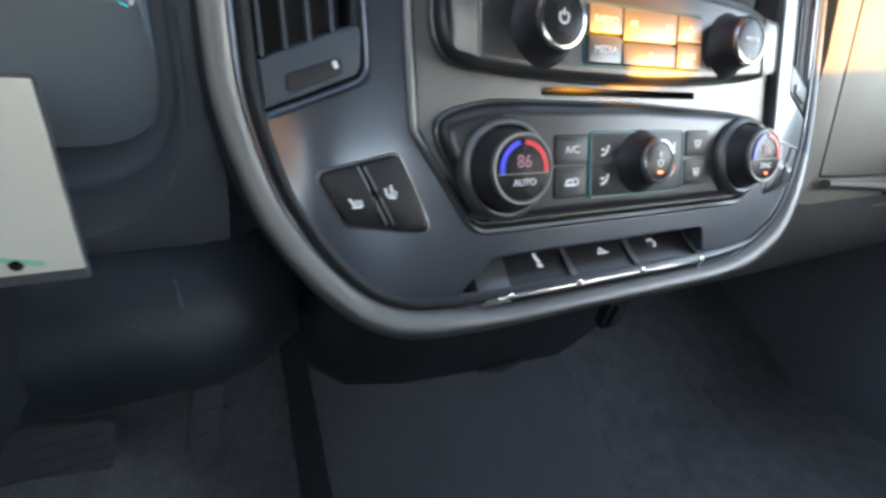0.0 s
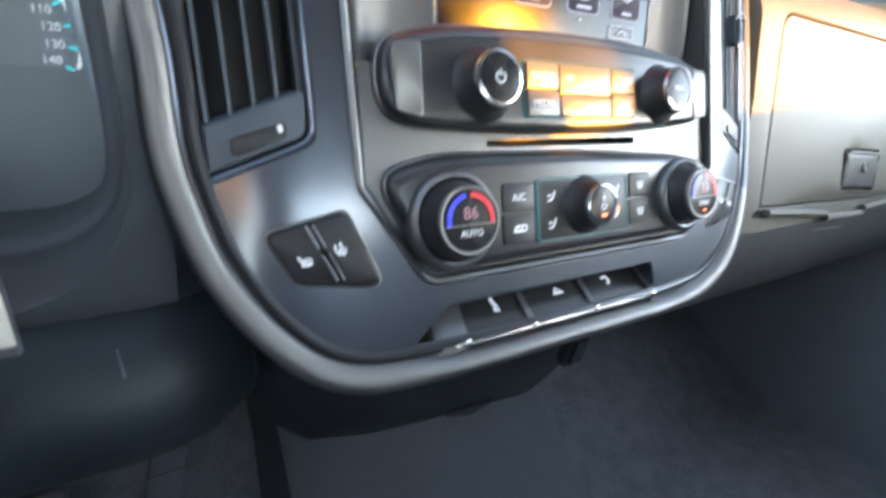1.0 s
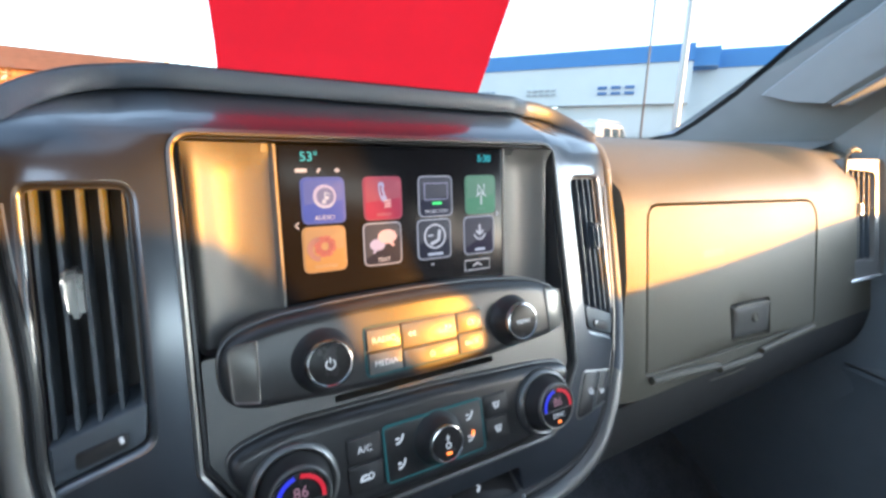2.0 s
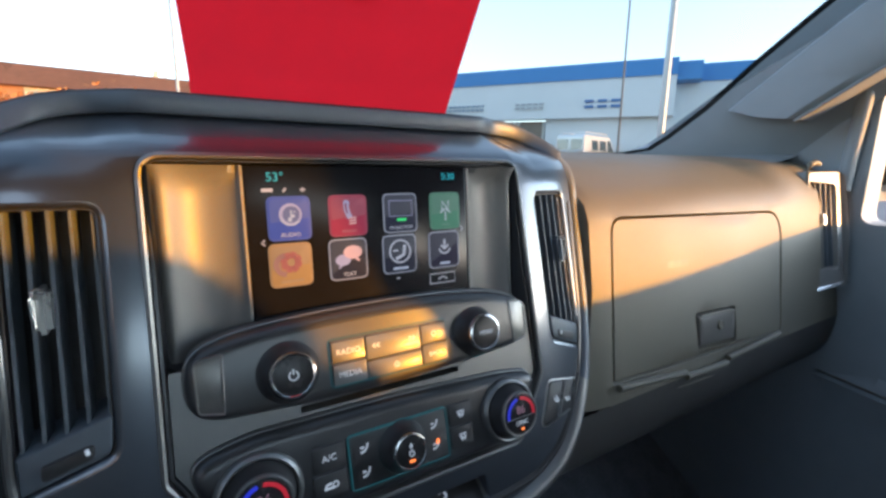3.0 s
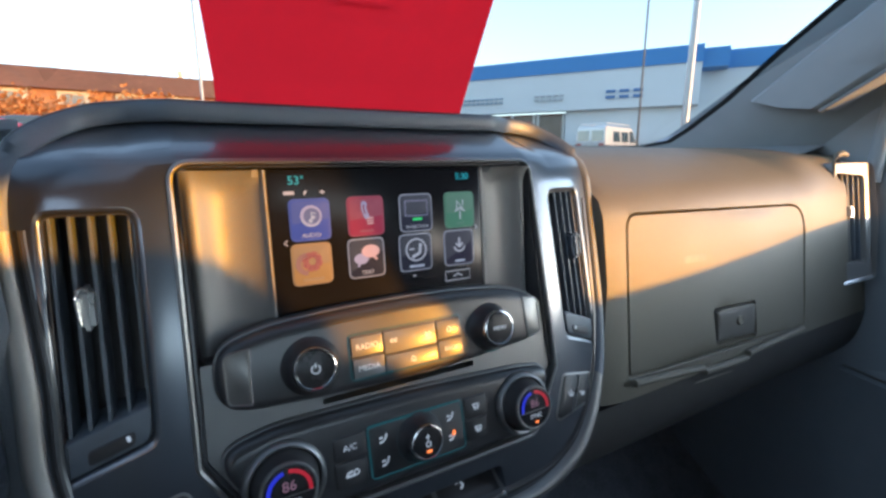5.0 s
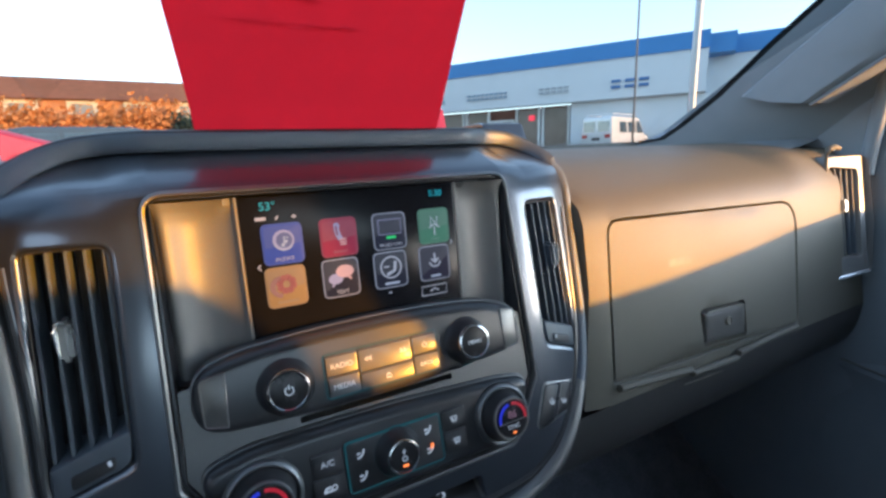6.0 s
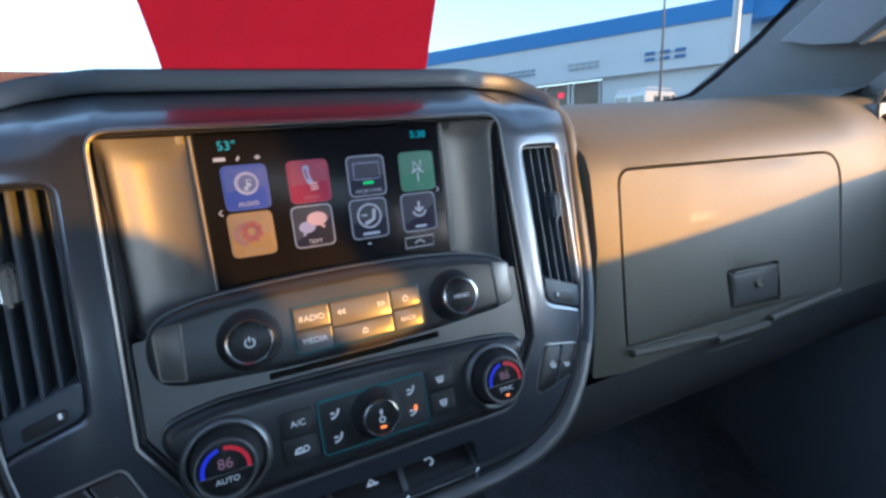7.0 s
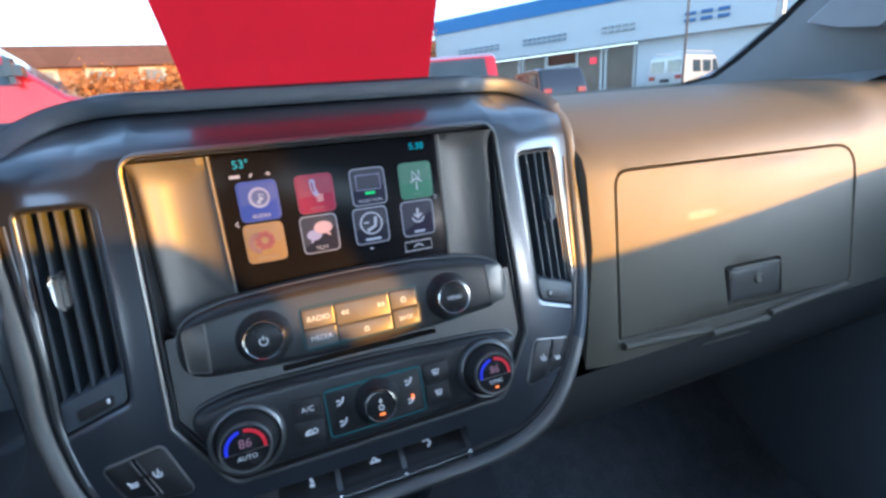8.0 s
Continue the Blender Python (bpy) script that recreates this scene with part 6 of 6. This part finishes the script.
TRUCK = [(-2.8, 0.5), (-2.88, 0.9), (-2.75, 1.15), (-1.45, 1.25), (-0.75, 1.86), (-0.5, 1.92), (0.95, 1.92), (1.15, 1.85), (1.3, 1.25), (2.85, 1.25), (2.88, 0.6), (2.7, 0.4), (-2.6, 0.4)]
TRUCKG = [[(-1.15, 1.30), (-0.70, 1.76), (-0.10, 1.78), (-0.10, 1.28)], [(0.0, 1.28), (0.0, 1.78), (0.85, 1.76), (0.95, 1.28)]]

TALL = [(-2.35, 0.5), (-2.42, 0.9), (-2.3, 1.14), (-1.35, 1.43), (-0.75, 1.93), (-0.5, 2.0), (1.6, 2.0), (1.95, 1.94), (2.3, 1.4), (2.35, 0.5), (2.2, 0.35), (-2.2, 0.35)]
TALLG = [[(-1.10, 1.51), (-0.66, 1.86), (-0.02, 1.90), (-0.02, 1.49)], [(0.08, 1.49), (0.08, 1.90), (0.98, 1.90), (0.98, 1.49)], [(1.06, 1.49), (1.06, 1.90), (1.66, 1.88), (1.95, 1.51)]]
c = car("red_suv", "tall bright red parked sport utility vehicle with tinted windows", "car", TALL, TALLG, 4.7, 1.85, 1.45, M_REDCAR, Vector((-2.95, 5.15, ground_z(-2.95, 5.15))), 190)
c.matrix_world = c.matrix_world @ Matrix.Diagonal((1.0, 1.0, 1.09, 1))
cross_glass(c, (-1.33, 1.46), (-0.77, 1.91), 0.78, "windscreen")
for s in (-1, 1):
    bm = bmesh.new()
    block(bm, (-1.16, s * 1.02 - 0.12, 1.50), (-1.02, s * 1.02 + 0.12, 1.67), 0.05)
    part("door_mirror", bm, M_DARKCAR, c, "dark door mirror")
c = car("white_van", "white cargo van with roof rack and rear windows", "van", VAN, VANG, 5.6, 2.0, 1.2, M_WHITECAR, Vector((20.65, 18.0, ground_z(20.65, 18.0))), -163.5)
c.matrix_world = c.matrix_world @ Matrix.Diagonal((0.85, 0.88, 0.99, 1))
for s in (-1, 1):
    bm = bmesh.new()
    block(bm, (2.76, s * 0.45 - 0.36, 1.28), (2.80, s * 0.45 + 0.36, 1.82), 0.02)
    part("rear_window", bm, M_CARGLASS, c)
    bm = bmesh.new()
    tube(bm, [(-0.9, s * 0.8, 2.05), (-0.9, s * 0.8, 2.2), (2.4, s * 0.8, 2.2), (2.4, s * 0.8, 2.05)], 0.03, 8)
    part("rack_rail", bm, M_WHITECAR, c)
for x in (-0.7, 0.4, 1.5, 2.3):
    bm = bmesh.new()
    tube(bm, [(x, -0.8, 2.2), (x, 0.8, 2.2)], 0.025, 8)
    part("rack_bar", bm, M_WHITECAR, c)
bm = bmesh.new()
block(bm, (2.80, -0.25, 0.85), (2.86, 0.25, 1.0), 0.01)
part("plate_panel", bm, M_TYRE, c)
c = car("red_pickup", "red parked pickup truck", "pickup", TRUCK, TRUCKG, 5.7, 1.98, 1.25, M_REDCAR, standing(22.5, 10.0), -113)
cross_glass(c, (1.30, 1.30), (1.16, 1.82), 0.8, "rear_window")
cross_glass(c, (-1.43, 1.28), (-0.77, 1.84), 0.8, "windscreen")
c = car("dark_car", "dark blue parked car", "car", SUV, SUVG, 4.7, 1.85, 1.1, M_DARKCAR, standing(33.2, 20.0), -100)
cross_glass(c, (-1.35, 1.14), (-0.57, 1.70), 0.78, "windscreen")
c = car("dark_car", "dark navy parked car beside the red one", "car", SUV, SUVG, 4.7, 1.85, 1.1, M_DARKCAR, standing(-7.0, 14.0), 187)
c.matrix_world = c.matrix_world @ Matrix.Diagonal((1.0, 1.0, 1.04, 1))
cross_glass(c, (-1.35, 1.14), (-0.57, 1.70), 0.78, "windscreen")
c = car("grey_car", "grey-blue parked car in the lot", "car", SUV, SUVG, 4.7, 1.85, 1.1, M_GREYCAR, standing(-15, 22.5), 180)


# trees
def tree(at, height, spread, leaves, label, count=2200):
    rnd = random.Random(int(at.x * 13 + at.y * 7))
    t = thing("tree", label, "tree", "trees round the car park")
    bm = bmesh.new()
    top = at + Vector((0, 0, height * 0.6))
    tube(bm, [at, at + Vector((0.05, 0, height * 0.3)), top], [height * 0.03, height * 0.022, height * 0.012], 8)
    tips = []
    for k in range(9):
        a = k * 2.4
        s = at + Vector((0.03, 0, height * (0.25 + 0.035 * k)))
        e = s + Vector((math.cos(a) * spread * 0.5, math.sin(a) * spread * 0.5, height * (0.22 + 0.02 * rnd.random())))
        tube(bm, [s, (s + e) / 2 + Vector((0, 0, 0.1)), e], [height * 0.011, height * 0.007, height * 0.003], 6)
        tips.append(e)
    part("trunk", bm, M_BARK, t)
    bm = bmesh.new()
    for k in range(count):
        c = rnd.choice(tips) + Vector((rnd.gauss(0, spread * 0.2), rnd.gauss(0, spread * 0.2), rnd.gauss(0, height * 0.09)))
        n = Vector((rnd.uniform(-1, 1), rnd.uniform(-1, 1), rnd.uniform(-1, 1))).normalized()
        s = n.orthogonal().normalized() * rnd.uniform(0.08, 0.18)
        w = n.cross(s) * 0.6
        bm.faces.new([bm.verts.new(c + q) for q in (s, w, -s, -w)])
    tagged(part("crown", bm, leaves, t, "", False), kind="stuff")


tree(standing(20.3, 40), 7.2, 5, M_LEAF, "autumn tree with thin orange-brown crown")
tree(standing(22.5, 52), 9.0, 6, M_LEAF, "autumn tree with thin orange-brown crown")
tree(standing(-1.2, 52), 7.7, 5, M_LEAFG, "bare green-brown tree behind the motel")
tree(standing(2.2, 50), 7.3, 4, M_LEAFG, "bare green-brown tree behind the motel")
for az, off, h, w in ((-6.3, 31, 4.2, 1.9), (-4.0, 32, 4.6, 2.2), (-9.6, 31, 4.0, 1.5), (-14.2, 31, 4.3, 1.6)):
    tree(standing(az, off), h, w, M_LEAF, "orange autumn tree in front of the motel", 1500)
tree(standing(-0.7, 31), 3.7, 1.1, M_CONIFER, "dark green conifer shrub beside the motel", 1500)
